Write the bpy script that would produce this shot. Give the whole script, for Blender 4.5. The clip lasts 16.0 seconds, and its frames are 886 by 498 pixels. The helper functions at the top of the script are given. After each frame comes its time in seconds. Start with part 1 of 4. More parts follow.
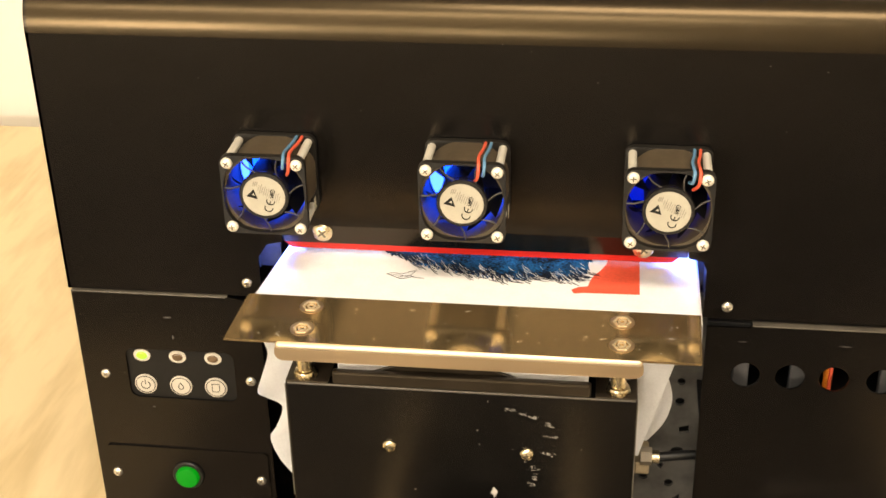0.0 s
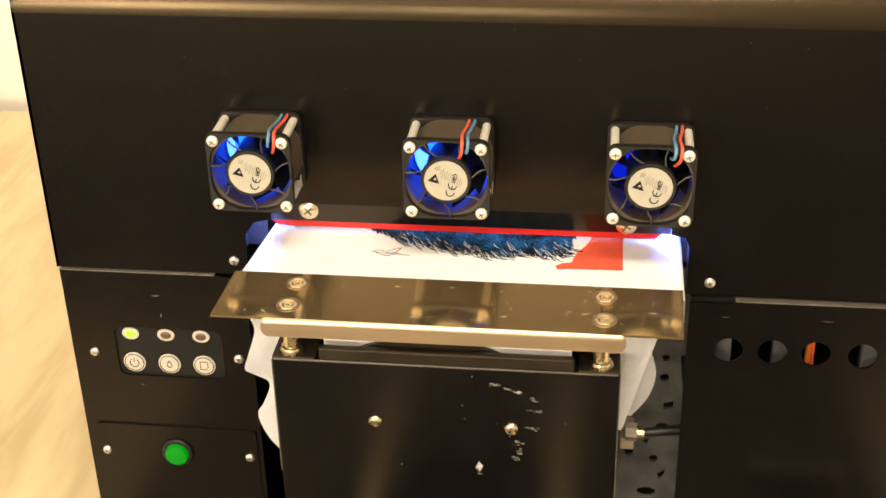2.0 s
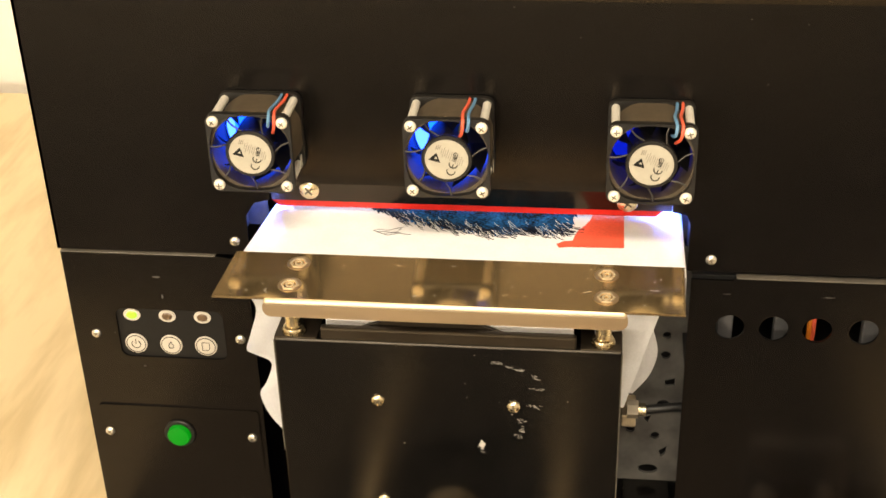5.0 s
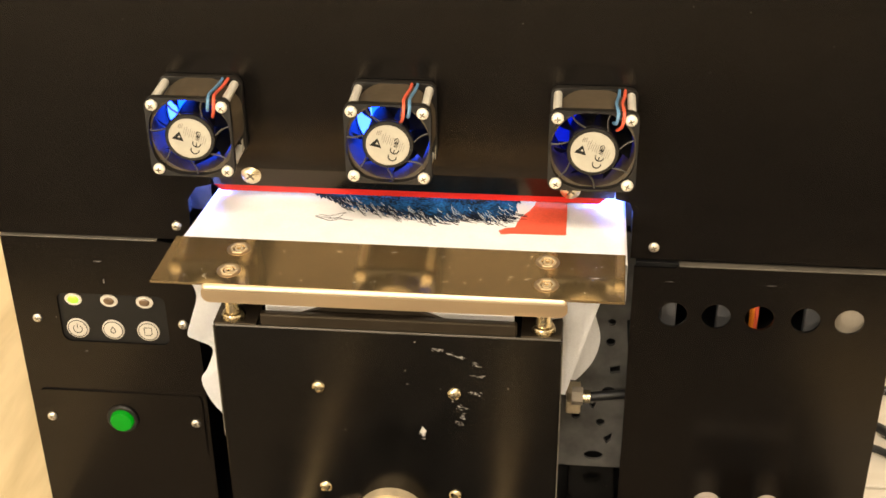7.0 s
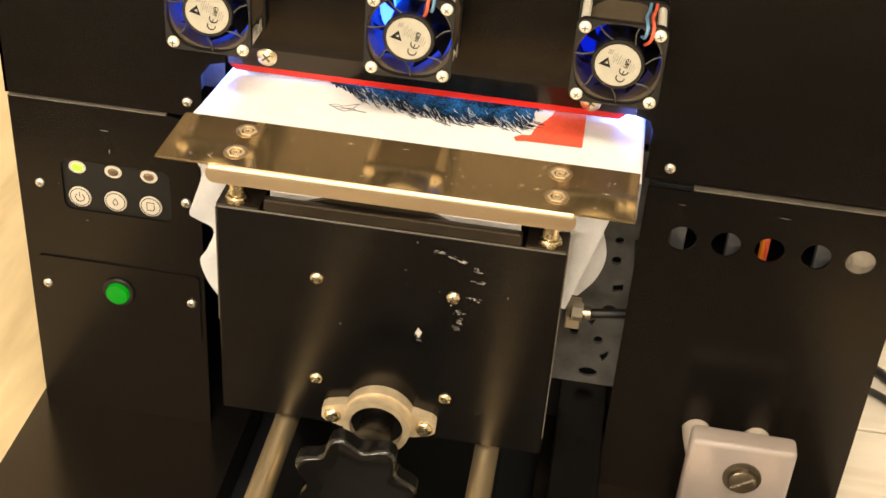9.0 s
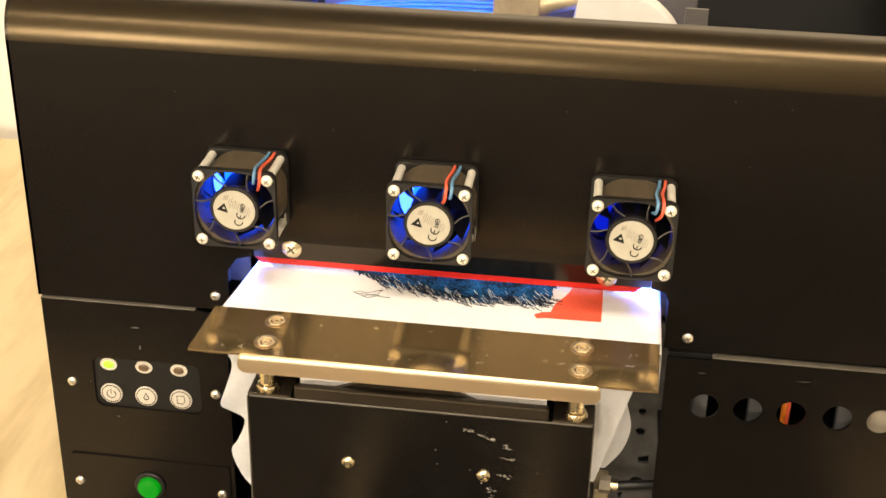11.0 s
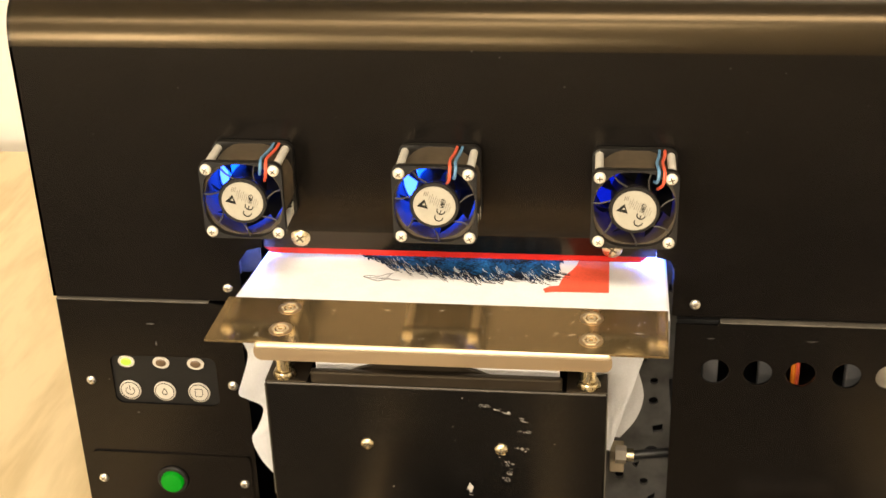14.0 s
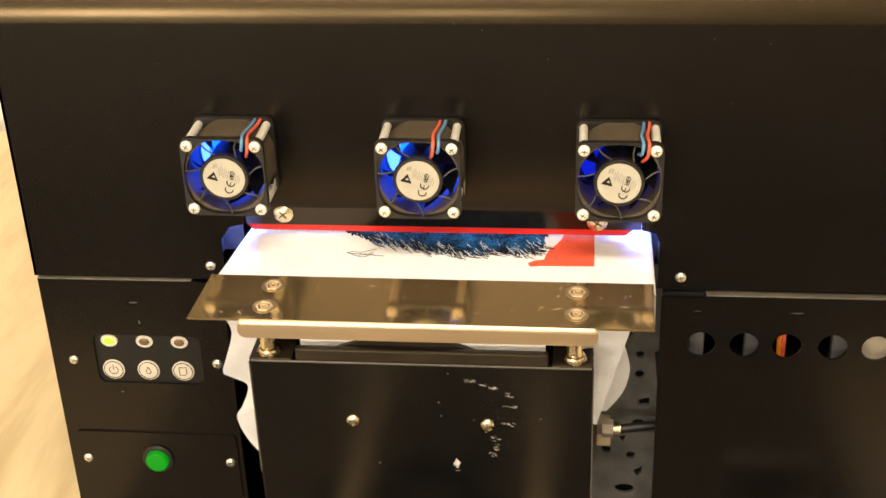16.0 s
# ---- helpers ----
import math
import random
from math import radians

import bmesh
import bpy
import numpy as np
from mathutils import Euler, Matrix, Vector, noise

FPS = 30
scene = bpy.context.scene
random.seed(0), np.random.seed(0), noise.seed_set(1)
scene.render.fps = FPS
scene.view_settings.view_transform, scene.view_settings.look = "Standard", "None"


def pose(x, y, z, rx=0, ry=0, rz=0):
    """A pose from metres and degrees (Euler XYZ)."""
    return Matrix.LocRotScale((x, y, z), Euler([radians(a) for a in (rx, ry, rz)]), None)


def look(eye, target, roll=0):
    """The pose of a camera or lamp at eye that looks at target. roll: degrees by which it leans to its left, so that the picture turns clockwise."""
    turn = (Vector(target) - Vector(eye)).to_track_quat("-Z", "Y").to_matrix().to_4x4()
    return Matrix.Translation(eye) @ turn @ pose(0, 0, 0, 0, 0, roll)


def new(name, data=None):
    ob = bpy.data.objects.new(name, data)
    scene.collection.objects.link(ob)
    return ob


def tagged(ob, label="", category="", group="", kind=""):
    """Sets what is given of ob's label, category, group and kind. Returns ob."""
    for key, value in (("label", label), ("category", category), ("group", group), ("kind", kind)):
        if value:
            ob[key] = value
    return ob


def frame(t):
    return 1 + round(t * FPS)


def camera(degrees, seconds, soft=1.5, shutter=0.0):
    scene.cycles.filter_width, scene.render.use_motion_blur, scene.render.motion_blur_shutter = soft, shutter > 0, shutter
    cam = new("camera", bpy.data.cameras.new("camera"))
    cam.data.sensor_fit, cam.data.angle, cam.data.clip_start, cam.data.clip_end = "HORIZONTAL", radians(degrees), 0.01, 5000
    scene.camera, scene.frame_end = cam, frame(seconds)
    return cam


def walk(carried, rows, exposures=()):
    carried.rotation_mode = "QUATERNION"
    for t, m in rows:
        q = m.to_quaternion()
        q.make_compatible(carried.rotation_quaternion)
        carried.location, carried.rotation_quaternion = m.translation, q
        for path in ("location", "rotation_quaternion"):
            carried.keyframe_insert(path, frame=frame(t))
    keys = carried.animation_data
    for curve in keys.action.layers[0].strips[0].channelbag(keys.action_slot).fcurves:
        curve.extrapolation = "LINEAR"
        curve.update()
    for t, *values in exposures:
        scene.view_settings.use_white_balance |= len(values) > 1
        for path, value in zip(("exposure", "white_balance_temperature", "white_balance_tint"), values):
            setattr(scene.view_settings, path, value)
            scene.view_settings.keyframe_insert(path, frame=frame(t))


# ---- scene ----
# ---- camera and its walk ----
cam = camera(35.85, 16.0, soft=1.6)
PATH = [
    (0, pose(0.06439, -0.57948, 1.33178, 61.441, 1.053, 7.013)),
    (0.5, pose(0.06671, -0.58317, 1.33020, 61.478, 1.101, 7.004)),
    (1, pose(0.06860, -0.58201, 1.33065, 61.083, 1.205, 7.003)),
    (1.5, pose(0.06760, -0.58543, 1.33135, 60.811, 1.261, 6.911)),
    (2, pose(0.07031, -0.58606, 1.33004, 60.904, 1.147, 6.752)),
    (2.5, pose(0.07107, -0.58780, 1.33047, 60.808, 1.146, 6.581)),
    (3, pose(0.07279, -0.58690, 1.32989, 60.768, 1.270, 6.576)),
    (3.5, pose(0.07007, -0.58559, 1.33012, 60.571, 1.350, 6.395)),
    (4, pose(0.07110, -0.58528, 1.33061, 60.375, 1.438, 6.438)),
    (6.5, pose(0.06388, -0.58814, 1.32772, 59.823, 1.448, 6.492)),
    (7, pose(0.08160, -0.58164, 1.32893, 59.351, 0.549, 5.549)),
    (7.5, pose(0.09048, -0.57175, 1.32557, 56.507, -2.434, 8.018)),
    (8, pose(0.08282, -0.56765, 1.32271, 55.176, -4.200, 9.306)),
    (8.2, pose(0.08217, -0.56847, 1.32315, 54.892, -4.507, 9.360)),
    (10.3, pose(0.08237, -0.57647, 1.32114, 58.814, -1.288, 7.999)),
    (10.5, pose(0.08174, -0.57809, 1.32172, 60.235, -1.265, 8.145)),
    (11, pose(0.07623, -0.58863, 1.33019, 62.890, -1.168, 7.651)),
    (11.5, pose(0.08076, -0.59413, 1.33353, 64.004, -0.331, 7.312)),
    (12, pose(0.07745, -0.59855, 1.33653, 64.239, 0.467, 6.788)),
    (12.5, pose(0.07849, -0.60017, 1.33257, 63.340, 0.973, 6.784)),
    (13, pose(0.07734, -0.60084, 1.33017, 62.969, 1.246, 6.654)),
    (13.5, pose(0.07454, -0.60250, 1.33028, 62.914, 1.386, 6.476)),
    (14, pose(0.07598, -0.60099, 1.32799, 62.716, 1.574, 6.409)),
    (14.5, pose(0.07862, -0.59634, 1.32546, 62.121, 1.678, 6.147)),
    (15, pose(0.07755, -0.59690, 1.32480, 61.833, 1.913, 6.101)),
    (15.5, pose(0.07450, -0.59861, 1.32654, 61.589, 2.025, 5.910)),
    (16, pose(0.07605, -0.59720, 1.32559, 61.678, 1.810, 5.589)),
]
walk(cam, PATH)

# ---- light ----
scene.view_settings.exposure = 0.0
world = bpy.data.worlds.new("room_air")
world.use_nodes = True
world.node_tree.nodes["Background"].inputs[0].default_value = (1.0, 0.80, 0.55, 1)
world.node_tree.nodes["Background"].inputs[1].default_value = 0.12
scene.world = world


def area_lamp(name, eye, target, size_x, size_y, watts, colour):
    data = bpy.data.lights.new(name, "AREA")
    data.shape, data.size, data.size_y = "RECTANGLE", size_x, size_y
    data.energy, data.color = watts, colour
    ob = new(name, data)
    ob.matrix_world = look(eye, target)
    return ob


WARM = (1.0, 0.855, 0.665)
area_lamp("ceiling_light_glow", (0.40, -1.00, 2.62), (0.40, -1.00, 1.0), 1.20, 0.40, 40, WARM)
area_lamp("ceiling_light_glow", (-0.50, -2.12, 2.62), (-0.50, -2.12, 1.0), 1.80, 0.50, 54, WARM)
area_lamp("wall_light_glow", (-0.95, -2.46, 1.13), (-0.5, 0.0, 1.13), 0.80, 0.40, 43, WARM)
area_lamp("wall_light_glow", (-0.20, -2.46, 1.16), (-0.1, 0.0, 1.13), 0.26, 0.26, 8, WARM)
area_lamp("uv_lamp_glow", (0.0, 0.043, 1.026), (0.0, 0.025, 0.985), 0.18, 0.015, 0.20, (0.55, 0.68, 1.0))
area_lamp("uv_lamp_glow", (0.1020, 0.013, 1.0165), (0.114, -0.001, 1.004), 0.014, 0.008, 0.075, (0.10, 0.18, 1.0))
area_lamp("uv_lamp_glow", (-0.096, 0.013, 1.0165), (-0.110, -0.001, 1.004), 0.014, 0.008, 0.075, (0.12, 0.22, 1.0))
area_lamp("uv_lamp_glow", (-0.05, 0.09, 1.075), (-0.05, 0.10, 1.16), 0.12, 0.03, 0.75, (0.01, 0.09, 1.0))

# ---- materials ----
ZO = 1.053        # height of the fans' axis over the floor


def material(name, colour, rough=0.5, metal=0.0, grain=None, bump=None, spread=0.25, stretch=(1, 1, 1), coat=0.0,
             rough_spread=0.0, emit=None, transmission=0.0, spec=0.5, alpha=1.0, tint=None):
    """grain: scale of the fine variation; bump: (scale, strength, metres)."""
    m = bpy.data.materials.new(name)
    m.use_nodes = True
    nt = m.node_tree
    b = nt.nodes["Principled BSDF"]
    b.inputs["Base Color"].default_value = (*colour, 1)
    b.inputs["Roughness"].default_value = rough
    b.inputs["Metallic"].default_value = metal
    b.inputs["Specular IOR Level"].default_value = spec
    b.inputs["Coat Weight"].default_value = coat
    b.inputs["Coat Roughness"].default_value = 0.12
    b.inputs["Transmission Weight"].default_value = transmission
    b.inputs["Alpha"].default_value = alpha
    if tint:
        b.inputs["Specular Tint"].default_value = (*tint, 1)
    if emit:
        b.inputs["Emission Color"].default_value = (*emit[0], 1)
        b.inputs["Emission Strength"].default_value = emit[1]
    if grain or bump:
        tc = nt.nodes.new("ShaderNodeTexCoord")
        mp = nt.nodes.new("ShaderNodeMapping")
        mp.inputs["Scale"].default_value = stretch
        nt.links.new(tc.outputs["Object"], mp.inputs["Vector"])
    if grain:
        fine = nt.nodes.new("ShaderNodeTexNoise")
        fine.inputs["Scale"].default_value, fine.inputs["Detail"].default_value = grain, 6
        broad = nt.nodes.new("ShaderNodeTexNoise")
        broad.inputs["Scale"].default_value, broad.inputs["Detail"].default_value = grain * 0.11, 3
        nt.links.new(mp.outputs[0], fine.inputs["Vector"])
        nt.links.new(mp.outputs[0], broad.inputs["Vector"])
        both = nt.nodes.new("ShaderNodeMath")
        both.operation = "ADD"
        nt.links.new(fine.outputs["Fac"], both.inputs[0])
        nt.links.new(broad.outputs["Fac"], both.inputs[1])
        ramp = nt.nodes.new("ShaderNodeMapRange")
        ramp.inputs["From Min"].default_value, ramp.inputs["From Max"].default_value = 0.7, 1.3
        ramp.inputs["To Min"].default_value, ramp.inputs["To Max"].default_value = 1 - spread, 1 + spread
        nt.links.new(both.outputs[0], ramp.inputs["Value"])
        mul = nt.nodes.new("ShaderNodeVectorMath")
        mul.operation = "SCALE"
        mul.inputs[0].default_value = colour
        nt.links.new(ramp.outputs[0], mul.inputs["Scale"])
        nt.links.new(mul.outputs[0], b.inputs["Base Color"])
        if rough_spread:
            rr = nt.nodes.new("ShaderNodeMapRange")
            rr.inputs["From Min"].default_value, rr.inputs["From Max"].default_value = 0.7, 1.3
            rr.inputs["To Min"].default_value, rr.inputs["To Max"].default_value = rough - rough_spread, rough + rough_spread
            nt.links.new(both.outputs[0], rr.inputs["Value"])
            nt.links.new(rr.outputs[0], b.inputs["Roughness"])
    if bump:
        n = nt.nodes.new("ShaderNodeTexNoise")
        n.inputs["Scale"].default_value, n.inputs["Detail"].default_value = bump[0], 4
        nt.links.new(mp.outputs[0], n.inputs["Vector"])
        bp = nt.nodes.new("ShaderNodeBump")
        bp.inputs["Strength"].default_value, bp.inputs["Distance"].default_value = bump[1], bump[2]
        nt.links.new(n.outputs["Fac"], bp.inputs["Height"])
        nt.links.new(bp.outputs[0], b.inputs["Normal"])
    return m


# warm specular tints put the yellow room reflection into these blacks
BLACK = material("black_powder_coat", (0.0032, 0.003, 0.003), 0.235, grain=90, spread=0.12, rough_spread=0.02, bump=(900, 0.05, 0.0002), spec=0.30, tint=(1.0, 0.84, 0.66))
# same coat as BLACK with its golden sheen painted stronger
BLACK_GLOSS = material("black_coat_warm_sheen", (0.0045, 0.004, 0.0035), 0.25, grain=60, spread=0.12, rough_spread=0.02, spec=0.50, tint=(1.0, 0.74, 0.42))
BOX_GLOSS = material("smooth_black_enamel", (0.003, 0.0028, 0.0027), 0.25, grain=60, spread=0.12, rough_spread=0.03, spec=0.32, tint=(1.0, 0.90, 0.78))
# paler and browner than the box front
BOX_TOP = material("paler_black_paint", (0.018, 0.014, 0.010), 0.45, grain=90, spread=0.3, rough_spread=0.05, spec=0.35, tint=(1.0, 0.8, 0.55))
KNOB = material("polished_black_plastic", (0.005, 0.0045, 0.004), 0.13, grain=80, spread=0.2, rough_spread=0.03, spec=0.55, coat=0.3)
INNER = material("dark_inner_sheet", (0.008, 0.008, 0.0085), 0.6, grain=40, spread=0.3)
PLASTIC = material("black_fan_plastic", (0.009, 0.0078, 0.0065), 0.46, grain=300, spread=0.2, bump=(1500, 0.15, 0.0002), spec=0.4)
BLADE = material("black_rotor_plastic", (0.006, 0.006, 0.006), 0.4, grain=300, spread=0.2)
RIB = material("grey_black_fan_strut", (0.035, 0.031, 0.026), 0.5, grain=300, spread=0.2)
# flange plastic coloured lighter and browner for the light falling on its top
BARREL = material("fan_barrel_lit_tone", (0.075, 0.056, 0.034), 0.48, grain=300, spread=0.2, bump=(1500, 0.15, 0.0002))
STEEL = material("brushed_stainless_steel", (0.64, 0.465, 0.235), 0.12, metal=0.92, grain=120, spread=0.10, stretch=(0.06, 1, 1), rough_spread=0.04, bump=(500, 0.02, 0.0002))
# brighter copy of the bar steel, with the bend's highlight put into its colour
FOLD = material("satin_fold_highlight", (0.74, 0.62, 0.44), 0.46, metal=0.7, grain=120, spread=0.06, stretch=(0.06, 1, 1), rough_spread=0.05)
CHROME = material("bright_nickel", (0.80, 0.76, 0.68), 0.28, metal=0.9, grain=200, spread=0.12, rough_spread=0.06)
ROD = material("polished_rod_steel", (0.88, 0.71, 0.45), 0.30, metal=0.92, grain=60, spread=0.05, rough_spread=0.02)
STEEL_SOFT = material("satin_stainless_steel", (0.57, 0.43, 0.27), 0.37, metal=0.9, grain=120, spread=0.08, stretch=(0.06, 1, 1), rough_spread=0.05)
BRASSY = material("yellow_passivated_steel", (0.72, 0.62, 0.42), 0.25, metal=1.0, grain=250, spread=0.18, rough_spread=0.08)
BOLT = material("pale_zinc_bolt", (0.78, 0.74, 0.64), 0.42, metal=0.35, grain=200, spread=0.08)
CAP = material("dull_nickel_cap", (0.13, 0.105, 0.075), 0.30, metal=0.8, grain=150, spread=0.3)
RECESS = material("recess_shade", (0.16, 0.135, 0.09), 0.5, metal=0.6, grain=300)
CAST = material("cast_grey_alloy", (0.60, 0.495, 0.33), 0.42, metal=0.45, grain=150, spread=0.2, bump=(400, 0.3, 0.0004))
CLOTH = material("white_cotton_jersey", (0.87, 0.87, 0.88), 0.9, grain=900, spread=0.05, bump=(1400, 0.35, 0.0004), spec=0.2)
# black ink; the blue speckle of UV light on it is painted in
INK = material("black_ink_uv_tinted", (0.006, 0.058, 0.17), 0.75, spec=0.15, grain=800, spread=1.9, bump=(1500, 0.3, 0.0003))
STROKE = material("black_print_ink", (0.010, 0.014, 0.030), 0.75, spec=0.15, grain=800, spread=0.5)
RED_INK = material("red_print_ink", (0.86, 0.115, 0.06), 0.6, grain=700, spread=0.10, bump=(1400, 0.3, 0.0003))
RED_GLASS = material("red_uv_shield_acrylic", (0.50, 0.018, 0.012), 0.25, grain=80, spread=0.12)
LABEL = material("cream_paper_label", (0.40, 0.375, 0.305), 0.55, grain=400, spread=0.06, spec=0.3)
PRINT = material("label_print", (0.010, 0.010, 0.009), 0.6, grain=300, spec=0.2)
GREY_PRINT = material("faint_label_print", (0.20, 0.185, 0.15), 0.6, grain=300, spec=0.2)
RED_WIRE = material("red_wire_sheath", (0.62, 0.10, 0.05), 0.4, grain=300, spread=0.15)
BLUE_WIRE = material("blue_sheath_and_slot_light", (0.10, 0.22, 0.36), 0.4, grain=300, spread=0.15)
BLACK_WIRE = material("black_wire_sheath", (0.015, 0.015, 0.015), 0.4, grain=300, spread=0.15)
GREEN = material("lit_green_push_button", (0.0, 0.10, 0.004), 0.4, grain=250, spread=0.1, emit=((0.0, 0.75, 0.010), 0.27), spec=0.25)
LED_ON = material("lit_green_led", (0.2, 0.5, 0.03), 0.3, grain=300, emit=((0.28, 1.0, 0.02), 1.3))
LED_OFF = material("amber_led_off", (0.12, 0.075, 0.04), 0.3, grain=300)
LED_DARK = material("grey_led_off", (0.13, 0.12, 0.09), 0.3, grain=300)
KEYPAD = material("keypad_film", (0.006, 0.0055, 0.005), 0.42, grain=300, spread=0.2, spec=0.3)
BUTTON = material("pale_button_print", (0.50, 0.46, 0.39), 0.45, grain=300, spread=0.05)
ACRYLIC = material("frosted_clear_plastic", (0.90, 0.80, 0.74), 0.30, grain=60, spread=0.08, transmission=0.80, bump=(120, 0.08, 0.0005))
HOSE = material("cream_silicone_hose", (0.50, 0.43, 0.36), 0.4, grain=120, spread=0.06)
SLEEVE = material("white_sleeve", (0.80, 0.78, 0.74), 0.55, grain=150, spread=0.06)
# faint blue emission added; the tubes are no light source
INK_TUBE = material("blue_ink_tube_added_glow", (0.02, 0.22, 0.75), 0.2, grain=120, spread=0.12, emit=((0.0, 0.20, 1.0), 0.15))
BRACKET = material("galvanised_bracket", (0.135, 0.13, 0.122), 0.5, metal=0.25, grain=70, spread=0.6, rough_spread=0.1)
GREY_BLOCK = material("grey_metal_block", (0.12, 0.12, 0.125), 0.42, metal=0.4, grain=60, spread=0.5)
PALE = material("pale_cream_plastic", (0.36, 0.31, 0.24), 0.5, grain=70, spread=0.3)
GREY_RAIL = material("grey_painted_rail", (0.11, 0.10, 0.095), 0.45, grain=60, spread=0.15)
ORANGE = material("orange_ribbon_wire", (0.75, 0.22, 0.02), 0.4, grain=200)
# paler black that puts the edge highlights into colour
EDGE = material("edge_highlight_tone", (0.10, 0.088, 0.07), 0.35, grain=120, spread=0.3)
NICK = material("dull_scuff", (0.085, 0.078, 0.070), 0.6, grain=500, spread=0.3)
CHIP = material("bare_chipped_paint", (0.46, 0.43, 0.39), 0.6, grain=500, spread=0.3)
UV = material("uv_emitter", (0.1, 0.1, 0.3), 0.3, emit=((0.003, 0.06, 1.0), 7.0))
UV_FAINT = material("uv_emitter_far", (0.1, 0.1, 0.3), 0.3, emit=((0.001, 0.020, 1.0), 0.6))
UV_CORE = material("uv_emitter_core", (0.3, 0.3, 0.5), 0.3, emit=((0.03, 0.10, 1.0), 9.0))
WALL = material("cream_wall_paint", (0.82, 0.78, 0.70), 0.7, grain=12, spread=0.03, bump=(200, 0.1, 0.0006))
CEILING = material("white_ceiling_paint", (0.80, 0.78, 0.73), 0.8, grain=12, spread=0.03)
# unseen floor darkened so that the black cover reflects less
FLOOR = material("darkened_unseen_boards", (0.036, 0.025, 0.016), 0.5, grain=14, spread=0.3, stretch=(1, 0.12, 1))


def wood_material(name, light, dark, stretch):
    m = bpy.data.materials.new(name)
    m.use_nodes = True
    nt = m.node_tree
    b = nt.nodes["Principled BSDF"]
    b.inputs["Roughness"].default_value = 0.42
    tc, mp = nt.nodes.new("ShaderNodeTexCoord"), nt.nodes.new("ShaderNodeMapping")
    mp.inputs["Scale"].default_value = stretch
    nt.links.new(tc.outputs["Object"], mp.inputs["Vector"])
    wave = nt.nodes.new("ShaderNodeTexNoise")
    wave.inputs["Scale"].default_value, wave.inputs["Detail"].default_value = 7.0, 8
    wave.inputs["Distortion"].default_value = 1.3
    fine = nt.nodes.new("ShaderNodeTexNoise")
    fine.inputs["Scale"].default_value, fine.inputs["Detail"].default_value = 46, 5
    for n in (wave, fine):
        nt.links.new(mp.outputs[0], n.inputs["Vector"])
    mix = nt.nodes.new("ShaderNodeMath")
    mix.operation = "MULTIPLY_ADD"
    mix.inputs[1].default_value = 0.35
    nt.links.new(fine.outputs["Fac"], mix.inputs[0])
    nt.links.new(wave.outputs["Fac"], mix.inputs[2])
    ramp = nt.nodes.new("ShaderNodeValToRGB")
    e = ramp.color_ramp.elements
    e[0].position, e[0].color = 0.42, (*dark, 1)
    e[1].position, e[1].color = 0.74, (*light, 1)
    nt.links.new(mix.outputs[0], ramp.inputs["Fac"])
    nt.links.new(ramp.outputs["Color"], b.inputs["Base Color"])
    bp = nt.nodes.new("ShaderNodeBump")
    bp.inputs["Strength"].default_value, bp.inputs["Distance"].default_value = 0.15, 0.0005
    nt.links.new(fine.outputs["Fac"], bp.inputs["Height"])
    nt.links.new(bp.outputs[0], b.inputs["Normal"])
    return m


WOOD = wood_material("pale_oak_laminate", (0.71, 0.58, 0.35), (0.50, 0.385, 0.20), (2.2, 0.4, 1))
WHITE_WOOD = wood_material("whitewashed_board", (0.74, 0.68, 0.58), (0.58, 0.50, 0.40), (0.3, 2.5, 1))

# ---- building helpers: shapes in centimetres; x to the right, y into the machine, z up from the fans' axis ----
ORIGIN = {}
STAGE = Matrix.Translation((7.0, -58.6, 27.7)) @ Matrix.Scale(0.9588, 4) @ Matrix.Translation((-7.0, 58.6, -27.7))   # drawn size of the platen stage to its true size and height
PLACE = [Matrix.Identity(4)]


def thing(name, at, label, category, group="", kind=""):
    ob = new(name)
    ob.empty_display_size = 0.01
    ob.location = (at[0] * 0.01, at[1] * 0.01, at[2] * 0.01 + ZO)
    ORIGIN[ob.name] = Vector(at)
    return tagged(ob, label, category, group, kind)


def mesh_of(name, bm, mat, at, smooth=False):
    bm.transform(Matrix.Scale(0.01, 4) @ Matrix.Translation(-Vector(at)) @ PLACE[0])
    bmesh.ops.recalc_face_normals(bm, faces=bm.faces)
    data = bpy.data.meshes.new(name)
    bm.to_mesh(data)
    bm.free()
    data.materials.append(mat)
    if smooth:
        data.shade_smooth()
        data.set_sharp_from_angle(angle=radians(40))
    return data


def part(name, bm, mat, parent, label="", smooth=False):
    at = ORIGIN[parent.name]
    ob = new(name, mesh_of(name, bm, mat, at, smooth))
    ob.parent = parent
    ORIGIN[ob.name] = at
    return tagged(ob, label) if label else ob


def solid(name, bm, mat, at, label, category, group="", kind="", smooth=False):
    ob = new(name, mesh_of(name, bm, mat, at, smooth))
    ob.location = (at[0] * 0.01, at[1] * 0.01, at[2] * 0.01 + ZO)
    ORIGIN[ob.name] = Vector(at)
    return tagged(ob, label, category, group, kind)


def box(x0, x1, y0, y1, z0, z1, bevel=0.0, bm=None, seg=2):
    own = bmesh.new()
    bmesh.ops.create_cube(own, size=1)
    own.transform(Matrix.Translation(((x0 + x1) / 2, (y0 + y1) / 2, (z0 + z1) / 2)) @ Matrix.Diagonal((x1 - x0, y1 - y0, z1 - z0, 1)))
    if bevel:
        bmesh.ops.bevel(own, geom=own.edges[:], offset=bevel, segments=seg, affect="EDGES", profile=0.5)
    return merge(bm, own)


